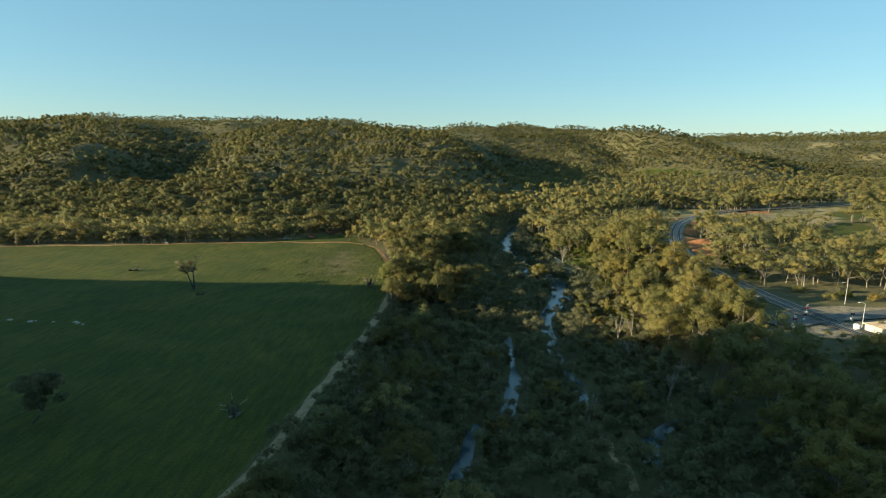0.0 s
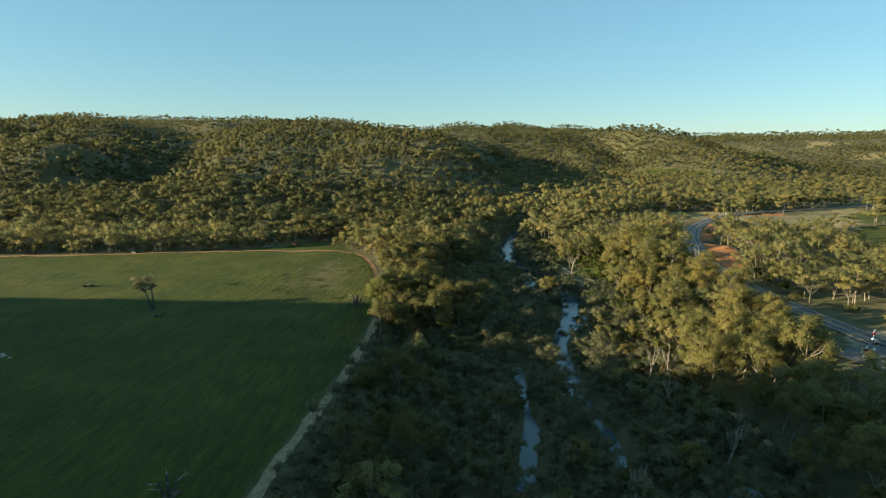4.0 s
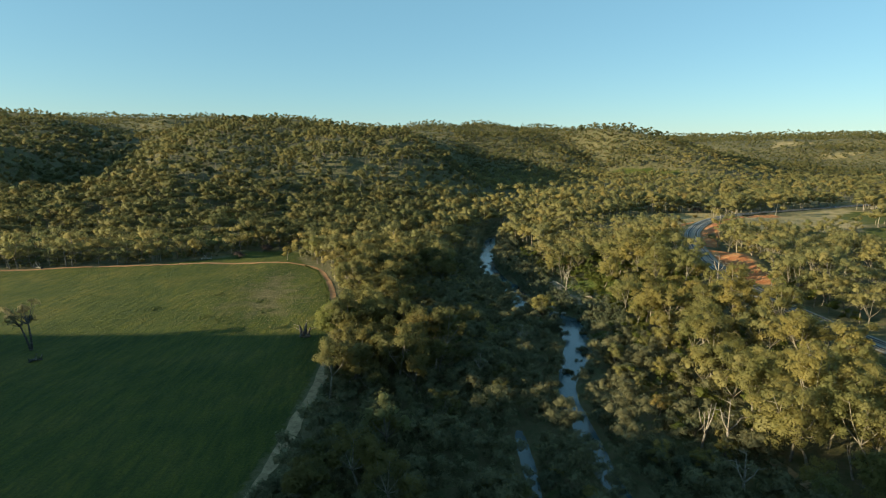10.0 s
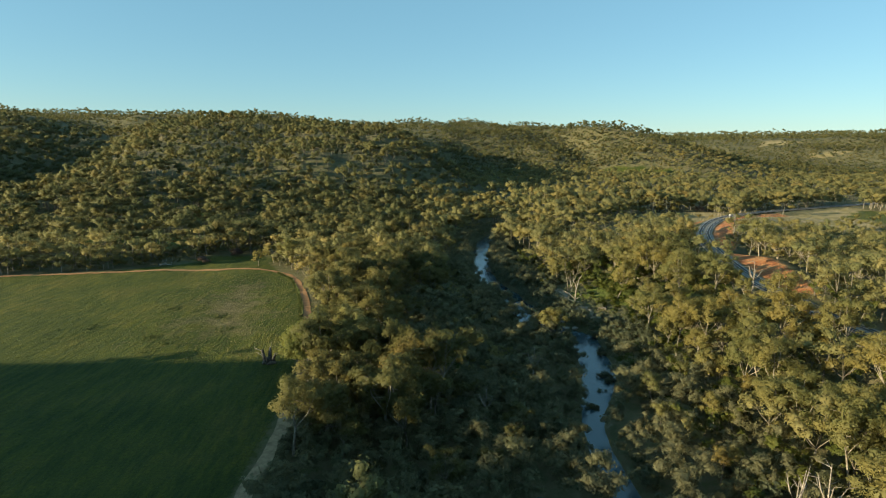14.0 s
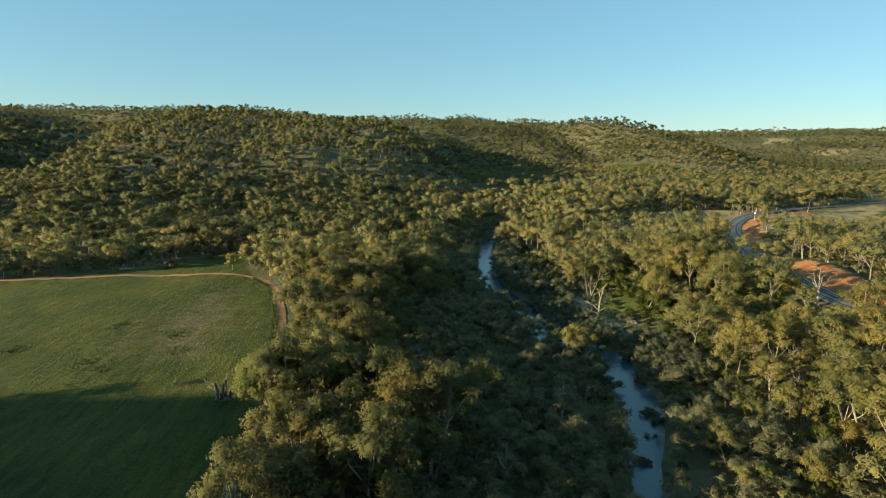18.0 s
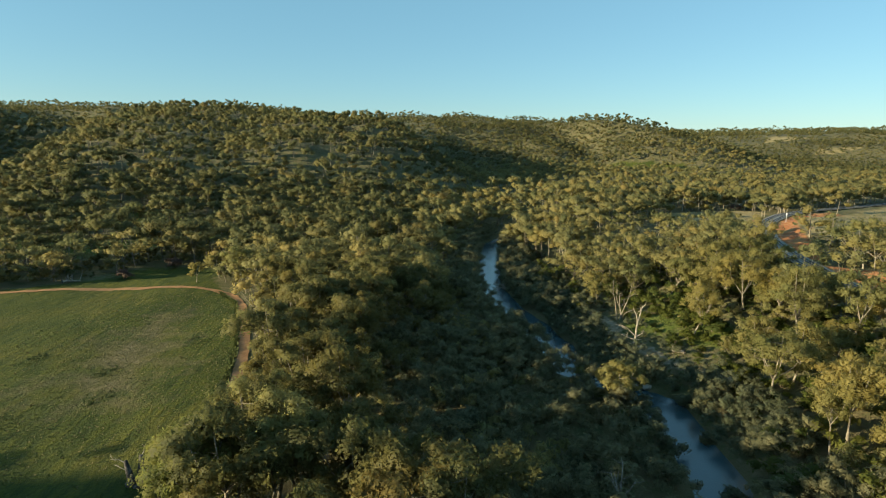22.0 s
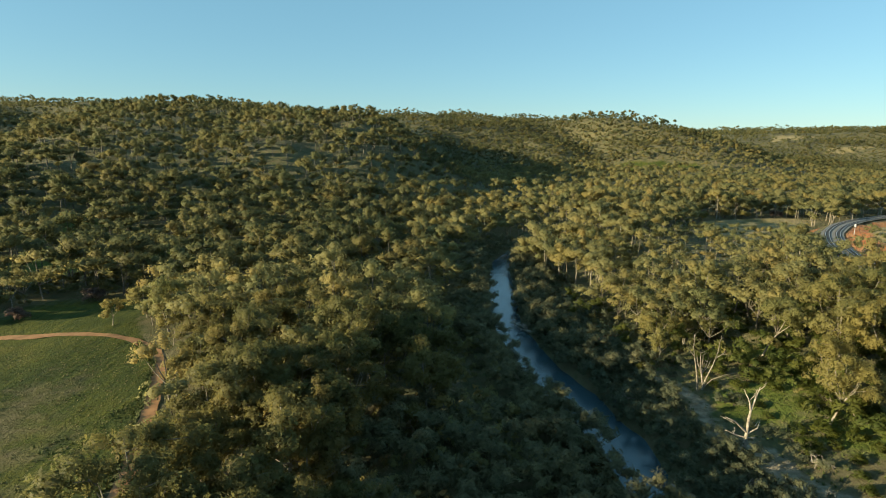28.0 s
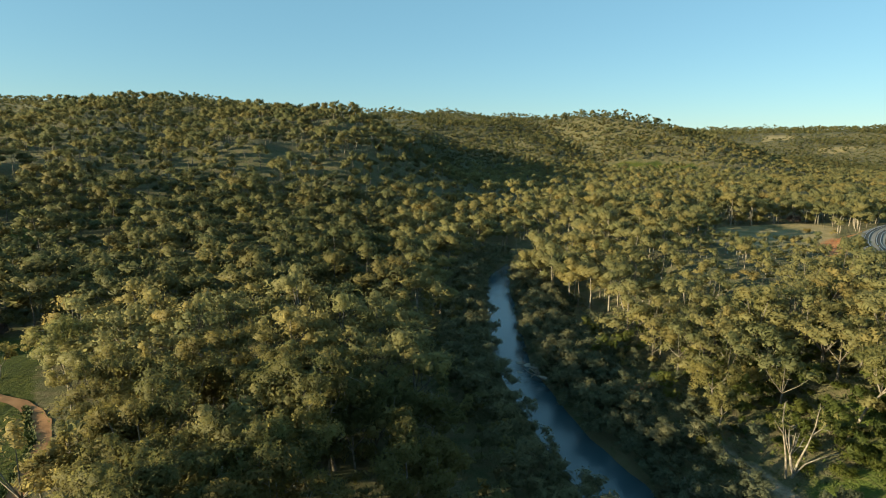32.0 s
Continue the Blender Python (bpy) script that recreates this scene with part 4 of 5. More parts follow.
def woods(name, pts, shapes, rng, lo, hi, leaf, bark, label):
    """Many trees as one mass, with their trunks as another."""
    pts = np.asarray(pts)
    if not len(pts):
        return
    z = height(pts[:, 0], pts[:, 1])
    pick, turn, size = rng.integers(len(shapes), size=len(pts)), rng.uniform(0, 6.28, len(pts)), rng.uniform(lo, hi, len(pts))
    low_ = np.maximum(inside(pts[:, 0], pts[:, 1], LOW_TREES), inside(pts[:, 0], pts[:, 1], LOW_TREES2)) > 0
    size = size * np.where(low_, 0.55, 1.0)
    tall = size * rng.uniform(0.88, 1.15, len(pts))
    tint = rng.uniform(0, 1, len(pts))
    top = tagged(new(name), label, "woods", kind="stuff")
    for which, pname, mat in ((0, "crowns", leaf), (1, "trunks", bark)):
        vs, fs, ns, ts, n = [], [], [], [], 0
        for i, sh in enumerate(shapes):
            if sh[which] is None:
                continue
            v, f, nr = sh[which]
            m = np.where(pick == i)[0]
            c, s = np.cos(turn[m])[:, None], np.sin(turn[m])[:, None]
            x_, y_ = v[:, 0] * size[m, None], v[:, 1] * size[m, None]
            vs.append(np.stack([x_ * c - y_ * s + pts[m, 0, None], x_ * s + y_ * c + pts[m, 1, None], v[:, 2] * tall[m, None] + z[m, None]], -1).reshape(-1, 3))
            if nr is not None:
                ns.append(np.stack([nr[:, 0] * c - nr[:, 1] * s, nr[:, 0] * s + nr[:, 1] * c, nr[:, 2] + 0 * c], -1).reshape(-1, 3))
            fs.append((f[None] + (np.arange(len(m)) * len(v))[:, None, None]).reshape(-1, 3) + n)
            n += len(m) * len(v)
            ts.append(np.repeat(tint[m], len(v)))
        if vs:
            ob = part(pname, mesh_from(pname, np.concatenate(vs), np.concatenate(fs), mat, False, np.concatenate(ns) if ns else None), top)
            ob.data.attributes.new("tint", "FLOAT", "POINT").data.foreach_set("value", np.concatenate(ts).astype(np.float32))
            ob["kind"] = "stuff"


MID = [tree_shape(300 + i, h, 5, 3, 22, 0.48, True, 0.44, (0.12, 0.19), 0.36) for i, h in enumerate((13, 15, 11, 14, 12, 16))]
MID2 = [tree_shape(310 + i, h, 4, 3, 17, 0.56, True, 0.44, (0.13, 0.19), 0.36, False) for i, h in enumerate((13, 15, 11, 14, 12, 16))]
HILL = [tree_shape(320 + i, h, 3, 3, 11, 0.72, True, 0.42, (0.14, 0.20), 0.36, False) for i, h in enumerate((12, 10.5, 13, 11, 9.5, 12))]
DISTANT = [tree_shape(340 + i, h, 3, 2, 7, 0.85, False, 0.38, (0.18, 0.26), 0.04, False) for i, h in enumerate((11, 10, 12, 9))]
LOWBUSH = [tree_shape(360 + i, h, 3, 2, 14, 0.64, False, 0.46, (0.20, 0.28), 0.22, False) for i, h in enumerate((5, 6, 4.2))]

pts, rng = scatter(-44, 142, 200, 500, 5.6, 16)
x, y = pts.T
keep = clear(x, y, 0.2) & wedge(x, y, 10) & (((x < 26) & (y > 245)) | ((x > 58) & (y < 430) & ~low_bank(x, y))) & (rng.uniform(size=len(x)) < 0.93)
under = [tuple(p) for p in pts[keep]]
pts, rng = scatter(90, 290, 145, 590, 6.0, 15)
x, y = pts.T
keep = ((inside(x, y, OPEN_FRONT) > 0) | (inside(x, y, OPEN_BEND) > 0)) & (along(x, y, RAIL)[0] > 8) & (along(x, y, ROAD)[0] > 6)
trackside = [tuple(p) for p in pts[keep & (inside(x, y, RED2) < 2) & (inside(x, y, RED3) < 0)]]
pts, rng = scatter(136, 270, 285, 540, 5.4, 17)
x, y = pts.T
keep = clear(x, y, -1.5) & (along(x, y, RAIL)[0] < 46) & (inside(x, y, RED2) < -1) & (rng.uniform(size=len(x)) < 0.8)
trackside += [tuple(p) for p in pts[keep]]
pts, rng = scatter(46, 90, 276, 400, 2.3, 18)
x, y = pts.T
keep = (low_bank(x, y) | ((y >= 362) & (x < 66))) & clear(x, y, -1.4) & (along(x, y, RIVER)[0] < along(x, y, RIVER)[1] + 17) & (along(x, y, SAND)[0] > along(x, y, SAND)[1] + 1.2) & (waves(x, y, 12, 19) > -0.9)
bank_rest += [tuple(p) for p in pts[keep]]
pts, rng = scatter(37, 70, 335, 485, 2.6, 29)
x, y = pts.T
d, w = along(x, y, RIVER)
keep = (d > w + 0.3) & ((d < w + 4) | ((y > 362) & (x < 69) & (waves(x, y, 12, 19) > -0.6))) & (along(x, y, SAND)[0] > along(x, y, SAND)[1] + 0.8)
bank_rest += [tuple(p) for p in pts[keep]]
rng = np.random.default_rng(21)
woods("trackside_scrub", trackside, LOWBUSH, rng, 0.45, 0.85, LEAF_FAR, BARK_DARK, "low olive scrub beside the railway")
under = np.array(under)
green = (under[:, 0] > 58) & (waves(under[:, 0], under[:, 1], 22, 43) > -0.35)
woods("understory", under[~green], LOWBUSH, rng, 0.5, 1.0, LEAF_FAR, BARK_DARK, "olive scrub growing under the gum trees")
woods("wattle_scrub", under[green], LOWBUSH, rng, 0.75, 1.3, LEAF_SCRUB, BARK_DARK, "rounded yellow-green wattle scrub between the gum trees")
pts, rng2 = scatter(-420, -60, 330, 480, 5.2, 20)
x, y = pts.T
keep = (inside(x, y, FIELD) < -3) & (inside(x, y, FIELD) > -46) & (waves(x, y, 24, 44) > -0.5) & (along(x, y, TRACK)[0] > 3.5) & (np.hypot((x - GLADE1[0]) / GLADE1[2], (y - GLADE1[1]) / GLADE1[3]) > 1.05) & (y > 352)
woods("field_edge_scrub", pts[keep], LOWBUSH, rng2, 0.5, 1.1, LEAF_HILL, BARK_DARK, "dark olive scrub under the trees at the field edge")
woods("bank_scrub", bank_rest, LOWBUSH, rng, 0.38, 0.85, LEAF_BUSH, BARK_DARK, "low grey-green bushes on the sandy bank")
woods("riverside_scrub", bush_rest, LOWBUSH, rng, 0.75, 1.4, LEAF_BUSH, BARK_DARK, "thick dark scrub along the river banks")

pts, rng = scatter(-52, 300, -160, 86, 8.0, 27)
x, y = pts.T
keep = clear(x, y, 0.5) & (along(x, y, TRACK)[0] > 6)
tall_ = rng.uniform(size=len(x)) < np.where(x > 70, 0.75, 0.3)
woods("bank_woods", pts[keep & tall_], MID2, rng, 0.5, 1.0, LEAF_FAR, BARK_MID, "mixed gum woods on the shaded river bank")
woods("bank_bushes", pts[keep & ~tall_], LOWBUSH, rng, 0.9, 1.5, LEAF_BUSH, BARK_DARK, "thick dark bushes on the shaded flats")
pts, rng = scatter(-640, 600, 75, 640, 8.2, 22)
x, y = pts.T
near = (x > -45) & (x < 150) & (y < 420)
keep = clear(x, y, 0.8) & wedge(x, y, 60) & ~near & ~strip(x, y) & ~((x < -160) & (y < 352))
grove = waves(x, y, 70, 31)
keep &= ~((y > 470) & (x < -90) & (grove < -0.62)) & ~((x > 130) & (grove < -0.95))
for sx, sy, sr in GREEN_SPOTS[10:]:
    keep &= np.hypot(x - sx, y - sy) > sr * 0.8
late = np.array([p for p in late if not (-9 < p[0] < 72 and p[1] < 345)]).reshape(-1, 2)
woods("riverside_woods", late, MID, rng, 0.75, 1.2, LEAF_FAR, BARK_MID, "dense olive green gum woods beside the river")
first = pts[:, 1] < 430
west = (pts[:, 0] < 10) & ~first
woods("flood_plain_woods", pts[keep & first], MID, rng, 0.65, 1.2, LEAF_FAR, BARK, "mixed gum woods and scrub beyond the river")
# the weaker sun west of the river is put in by the darker leaf colour
woods("hill_foot_woods", pts[keep & west], MID2, rng, 0.75, 1.3, LEAF_HILL, BARK_MID, "gum woods at the foot of the hill, leaves darkened for weaker sun")
woods("valley_woods", pts[keep & ~first & ~west], MID2, rng, 0.75, 1.3, LEAF_FAR, BARK, "olive green gum woods on the valley floor")

pts, rng = scatter(-1000, 1000, 640, 1080, 12.0, 23)
x, y = pts.T
grove = waves(x, y, 80, 32) + 0.6 * waves(x, y, 30, 33)
keep = clear(x, y, 1) & wedge(x, y, 20) & (grove > -1.5) & (rng.uniform(size=len(x)) < 0.93)
woods("hillside_woods", pts[keep & (x < 60)], HILL, rng, 0.85, 1.65, LEAF_HILL, BARK_MID, "open gum woods covering the lower hillside")
# lighter leaf colour east of x = 60 stands in for fuller sunlight
woods("plain_woods", pts[keep & (x >= 60)], HILL, rng, 0.75, 1.4, LEAF_FAR, BARK_MID, "gum woods across the valley floor, leaves lightened for stronger sun")
pts, rng = scatter(-1500, 1500, 1080, 1660, 12.5, 24)
x, y = pts.T
grove = waves(x, y, 90, 34) + 0.6 * waves(x, y, 30, 35)
east = (x > 150) & (y > 1150)
keep = clear(x, y, 1) & wedge(x, y, 20) & (grove > np.where(east, -1.2, -1.5)) & ~((x < 100) & (y > 1600))
front = (x > 60) & (y < 1340)
woods("east_hill_woods", pts[keep & front], DISTANT, rng, 0.85, 1.4, LEAF_HILL, BARK, "scattered gum woods on the open eastern hill")
woods("hilltop_woods", pts[keep & ~front], DISTANT, rng, 0.6, 1.1, LEAF_HILL, BARK, "gum woods along the top of the hills")
SCRUB = [tree_shape(370 + i, h, 1, 2, 4, 0.7, False, 0.5, (0.34, 0.46), 0.05, False) for i, h in enumerate((4.5, 5.5, 4))]
pts, rng = scatter(60, 560, 1000, 1560, 6.6, 26)
x, y = pts.T
keep = clear(x, y, 1) & (waves(x, y, 60, 38) + 0.5 * waves(x, y, 20, 39) > -1.2)
woods("hill_scrub", pts[keep], SCRUB, rng, 0.6, 1.4, LEAF_HILL, BARK, "low olive scrub between trees on the open hill")
pts, rng = scatter(150, 3000, 1500, 2700, 17, 25)
x, y = pts.T
grove = waves(x, y, 190, 36) + 0.5 * waves(x, y, 60, 37)
keep = wedge(x, y, 20) & (inside(x, y, FAR_FIELD) < 0) & (inside(x, y, FAR_FIELD2) < 0) & (grove > -1.0) & (x > 0.25 * y) & ((y > 1660) | (x > 1000))
FARTHEST = [tree_shape(380 + i, h, 2, 1, 5, 1.3, False, 0.34, (0.26, 0.36), 0.06, False) for i, h in enumerate((12, 10, 13))]
woods("distant_woods", pts[keep], FARTHEST, rng, 0.7, 1.4, LEAF_HILL, BARK, "hazy woods on the distant hills")

# ---------------------------------------------------------------- single things
def limbs_from(rng, base, aim, length, r, depth):
    """A crooked dead limb with side limbs."""
    mid = base + aim * length * 0.5 + rng.normal(0, 0.05, 3) * length
    end = base + aim * length + rng.normal(0, 0.08, 3) * length
    out = [tube([base, mid, end], [r, r * 0.72, r * 0.3], 6)]
    if depth:
        for k in range(2):
            s = rng.uniform(0.45, 0.9)
            out += limbs_from(rng, base * (1 - s) + end * s, unit(aim + rng.normal(0, 0.55, 3)), length * rng.uniform(0.3, 0.5), r * 0.4, depth - 1)
    return out


def dead_tree(x, y, turn, label):
    """A tall bleached trunk with a few heavy broken limbs."""
    ob = new("dead_tree")
    ob.matrix_basis = put(None, x, y, turn)
    rng = np.random.default_rng(61)
    trunk = tube([(0, 0, -0.6), (0, 0, 0.5), (0.1, 0, 3.0), (0.25, 0.1, 6.2), (0.5, 0.1, 8.2)], [0.6, 0.38, 0.3, 0.25, 0.19], 9)
    part("trunk", mesh_from("trunk", *trunk, DEADWOOD, True), ob)
    for base, aim, length, r in (((0.5, 0.1, 8.0), (0.30, 0.05, 1), 4.6, 0.30), ((0.45, 0.1, 7.8), (-0.38, 0, 0.9), 3.8, 0.24), ((0.1, 0, 3.6), (-0.75, -0.1, 0.62), 6.6, 0.30),
                                 ((0.1, 0, 2.6), (-0.9, 0.1, 0.35), 4.0, 0.22), ((0.2, 0, 3.4), (0.9, 0.1, 0.5), 3.6, 0.24), ((0.15, 0, 2.6), (0.9, -0.2, 0.12), 2.0, 0.18)):
        part("limb", mesh_from("limb", *joined(limbs_from(rng, np.array(base), unit(np.array(aim)), length, r * 0.72, 2)), DEADWOOD, True), ob)
    return tagged(ob, label, "dead tree")


dead_tree(64.0, 330.3, 0.0, "bleached dead tree with broken limbs beside the sandbank")


def leaning_pair(x, y):
    """Two slim white trunks from one root, one with a long low limb."""
    ob = new("forked_gum")
    ob.matrix_basis = put(None, x, y, 0)
    rng = np.random.default_rng(62)
    for pts_, r in (([(-0.6, 0, -0.4), (-1.2, 0, 4), (-2.0, 0.2, 8), (-2.6, 0, 10.5)], 0.22), ([(0.3, 0, -0.4), (1.0, 0, 2.5), (2.4, 0, 6), (3.4, 0, 9.5)], 0.24),
                    ([(0.6, 0, 0.6), (2.4, 0, 2.4), (5.0, 0, 3.4), (8.6, 0.3, 3.9)], 0.17)):
        n_ = len(pts_)
        part("trunk", mesh_from("trunk", *tube(pts_, np.linspace(r, r * 0.3, n_), 7), BARK, True), ob)
    bits = [limbs_from(rng, np.array(b, float), unit(np.array(a, float)), 3.2, 0.13, 2) for b, a in (((-2.0, 0.2, 8), (-0.6, 0, 0.8)), ((-2.6, 0, 10), (0.1, 0.2, 1)), ((2.8, 0, 7.5), (0.8, 0, 0.5)), ((3.3, 0, 9.2), (0.2, 0, 1)))]
    for b in bits:
        part("branchwork", mesh_from("branchwork", *joined(b), BARK, True), ob)
    sprays = []
    for c in ((-3.6, 0, 9.6), (-2.4, 0.4, 11.4), (-1.2, 0.8, 9.6), (3.6, 0.4, 10.8), (4.8, 0, 9.2)):
        sprays.append(leaves(rng, np.array(c), 1.3, 40, 0.34))
    part("crown", mesh_from("crown", *joined(sprays), LEAF), ob)
    return tagged(ob, "thin forked gum with white trunks and sparse leaves", "tree")


leaning_pair(68.7, 354.0)


def fallen(name, x, y, turn, length, seed, wood, label, limbs=9):
    """A fallen trunk with its root plate and a tangle of broken branches."""
    ob = new(name)
    ob.matrix_basis = put(None, x, y, turn)
    rng = np.random.default_rng(seed)
    part("trunk", mesh_from("trunk", *tube([(0, 0, 0.45), (length * 0.25, 0.15, 0.6), (length * 0.5, 0.1, 0.5), (length, -0.3, 0.3)], [0.5, 0.42, 0.34, 0.18], 8), wood, True), ob)
    roots = [tube([(0.2, 0, 0.5), *[np.array([-0.3 * k, math.cos(a) * 0.8 * k, 0.5 + math.sin(a) * 0.8 * k]) for k in (0.6, 1.4)]], [0.28, 0.18, 0.05], 5) for a in np.linspace(0.1, 5.6, 8)]
    part("root_plate", mesh_from("root_plate", *joined(roots), CHARRED, True), ob)
    for k in range(limbs):
        s = rng.uniform(0.25, 1.0)
        a = unit(np.array([rng.uniform(-0.4, 0.8), rng.normal(0, 0.8), rng.uniform(0.15, 1.1)]))
        part("branch", mesh_from("branch", *joined(limbs_from(rng, np.array([length * s, 0, 0.4]), a, length * rng.uniform(0.3, 0.65), 0.16, 2)), (wood, GREYWOOD)[k % 2], True), ob)
    return tagged(ob, label, "fallen tree")




def burnt_stump(x, y, turn, thin, label):
    """Two broken charred trunks that lean from a torn root mound, with bleached branches."""
    ob = new("burnt_stump")
    ob.matrix_basis = put(None, x, y, turn)
    rng = np.random.default_rng(79)
    for foot, top, r in (((-0.7, 0, -0.3), (-1.5, 0.5, 3.9), 0.5), ((0.5, 0.2, -0.3), (0.7, 0.9, 4.3), 0.55), ((1.3, -0.3, -0.3), (2.2, -0.2, 3.0), 0.42), ((-0.1, -0.6, -0.2), (-0.3, -1.4, 2.4), 0.4)):
        foot, top = np.array(foot), np.array(top)
        mid = (foot + top) / 2 + rng.normal(0, 0.12, 3)
        part("trunk", mesh_from("trunk", *tube([foot, mid, top], [r * 1.25 * thin, r * thin, r * 0.55 * thin], 9), CHARRED, True), ob)
    mound = [core(rng, np.array([rng.normal(0.2, 0.7), rng.normal(-0.7, 0.5), 0.2]), rng.uniform(0.5, 0.9), 0.8) for k in range(7)]
    part("root_mound", mesh_from("root_mound", *joined(mound), BARK_DARK, True), ob, "torn mound of dark earth and roots")
    for base, aim, length in (((-1.4, 0.5, 3.4), (-0.9, 0.1, 0.45), 2.6), ((-1.0, 0.3, 2.0), (-1, 0.2, 0.5), 2.4), ((0.7, 0.9, 4.0), (0.3, 0.4, 0.9), 1.8), ((2.0, -0.2, 2.4), (0.9, -0.3, 0.3), 2.2)):
        part("branch", mesh_from("branch", *joined(limbs_from(rng, np.array(base), unit(np.array(aim)), length, 0.1, 2)), DEADWOOD, True), ob, "bleached broken branch")
    return tagged(ob, label, "stump")


burnt_stump(-42.8, 268.0, 0.2, 1.0, "charred broken tree stump with bleached branches beside the track")
burnt_stump(-55.5, 132.0, 1.1, 0.62, "dark upright prongs of a fallen tree in the field")
fallen("fallen_branch", -120.6, 246, 0.7, 3.2, 80, CHARRED, "dark fallen branches under the lone field tree", 6)
fallen("fallen_log", -180, 290, 0.35, 5.0, 73, CHARRED, "dark fallen log lying in the open field")
fallen("fallen_tree", -131, 401, 0.2, 6.0, 74, DEADWOOD, "pale fallen tree at the far edge of the field")
fallen("fallen_tree", -205, 377, 2.9, 6.0, 75, DEADWOOD, "pale fallen branches at the edge of the field")
fallen("drift_log", 56, 318, 0.7, 4.0, 76, DEADWOOD, "bleached drift log stranded beside the river")
fallen("drift_log", 41, 398, 2.2, 4.5, 77, DEADWOOD, "bleached drift log lying across the shallows")
fallen("drift_log", 74, 322, 2.7, 3.0, 78, DEADWOOD, "small bleached log lying on the sand")
fallen("drift_log", 48, 352, 0.2, 3.6, 79, DEADWOOD, "bleached drift log on the river bank")

lone = thing("paddock_tree", twin_gum(81, 17.0, LEAF_DULL, CHARRED), "lone gum with two dark trunks and a thin brownish crown", "tree")
lone.matrix_basis = put(None, -127.8, 257, 0.0)
dark = thing("paddock_tree", gum(82, 13, 0.2, 8, 0.36, LEAF_BUSH, CHARRED, 1.5, 0.5), "low spreading dark tree standing in the field", "tree")
dark.matrix_basis = put(None, -104, 125, 0.3)
for i, (x, y, s, leaf, label) in enumerate([(-111, 407, 1.0, LEAF_PINK, "rounded pinkish brown bush at the field edge"), (-100, 428, 1.15, LEAF_PINK, "rounded pinkish brown bush under the trees"),
                                           (33, 322, 0.95, LEAF_RUST, "rusty orange bush on the river bank"), (30, 316, 0.8, LEAF_RUST, "rusty brown bush on the river bank"),
                                           (-14, 286, 0.8, LEAF_RUST, "rusty brown bush among green trees"),
                                           (44, 300, 0.7, LEAF_WATTLE, "bright green bush beside the pool"), (49.5, 278, 0.8, LEAF_BUSH, "grey-green bush standing in the shallows"), (59, 283, 0.5, LEAF_BUSH, "grey-green bush standing in the shallows"),
                                           (54, 294, 0.5, LEAF_BUSH, "dark bush standing in the shallows"), (62, 298, 0.75, LEAF_BUSH, "grey-green bush at the water edge"), (54, 266, 0.7, LEAF_BUSH, "dark bush standing in the shallows"),
                                           (44, 246, 0.6, LEAF_BUSH, "dark bush overhanging the river"), (45, 316, 0.8, LEAF, "olive bush between the pools"), (54, 262, 0.55, LEAF_BUSH, "dark bush on a small river island"),
                                           (50, 256, 0.5, LEAF_BUSH, "dark bush on a small river island"), (156, 226, 0.9, LEAF, "rounded olive bush beside the crossing"), (165, 230, 0.75, LEAF_WATTLE, "rounded green bush beside the crossing"),
                                           (174, 227, 0.8, LEAF, "rounded olive bush beside the crossing"), (183, 231.5, 0.7, LEAF_BUSH, "rounded grey-green bush beside the crossing"), (191, 229, 0.9, LEAF_WATTLE, "rounded green bush beside the crossing"),
                                           (149, 237, 0.8, LEAF, "rounded olive bush beside the railway"), (169, 239, 0.7, LEAF_BUSH, "rounded grey-green bush near the railway"),
                                           (198, 585, 1.2, LEAF, "rounded olive bush at the paddock edge"), (217, 592, 1.5, LEAF, "large rounded bush at the paddock edge"), (229, 592, 1.3, LEAF, "large rounded bush at the paddock edge"),
                                           (254, 594, 1.2, LEAF_PINK, "rounded brownish bush at the paddock edge"), (266, 596, 1.3, LEAF, "large rounded bush at the paddock edge"), (207, 531, 0.7, LEAF_RUST, "low rusty bush in the pale paddock"),
                                           (236, 560, 0.6, LEAF, "low olive bush in the pale paddock")]):
    ob = thing("round_bush", bush(90 + i, 5.2, 6.2, leaf, 14, 0.36), label, "bush")
    ob.matrix_basis = put(None, x, y, i * 1.3, s)


def box(x0, x1, y0, y1, z0, z1, bev=0.03):
    bm = bmesh.new()
    bmesh.ops.create_cube(bm, size=1)
    for v in bm.verts:
        v.co = Vector((x0 + (v.co.x + 0.5) * (x1 - x0), y0 + (v.co.y + 0.5) * (y1 - y0), z0 + (v.co.z + 0.5) * (z1 - z0)))
    if bev:
        bmesh.ops.bevel(bm, geom=bm.edges[:], offset=bev, segments=1, affect="EDGES")
    return bm


def part_bm(name, bm, mat, parent, label=""):
    me = bpy.data.meshes.new(name)
    bm.to_mesh(me)
    bm.free()
    me.materials.append(mat)
    return part(name, me, parent, label)


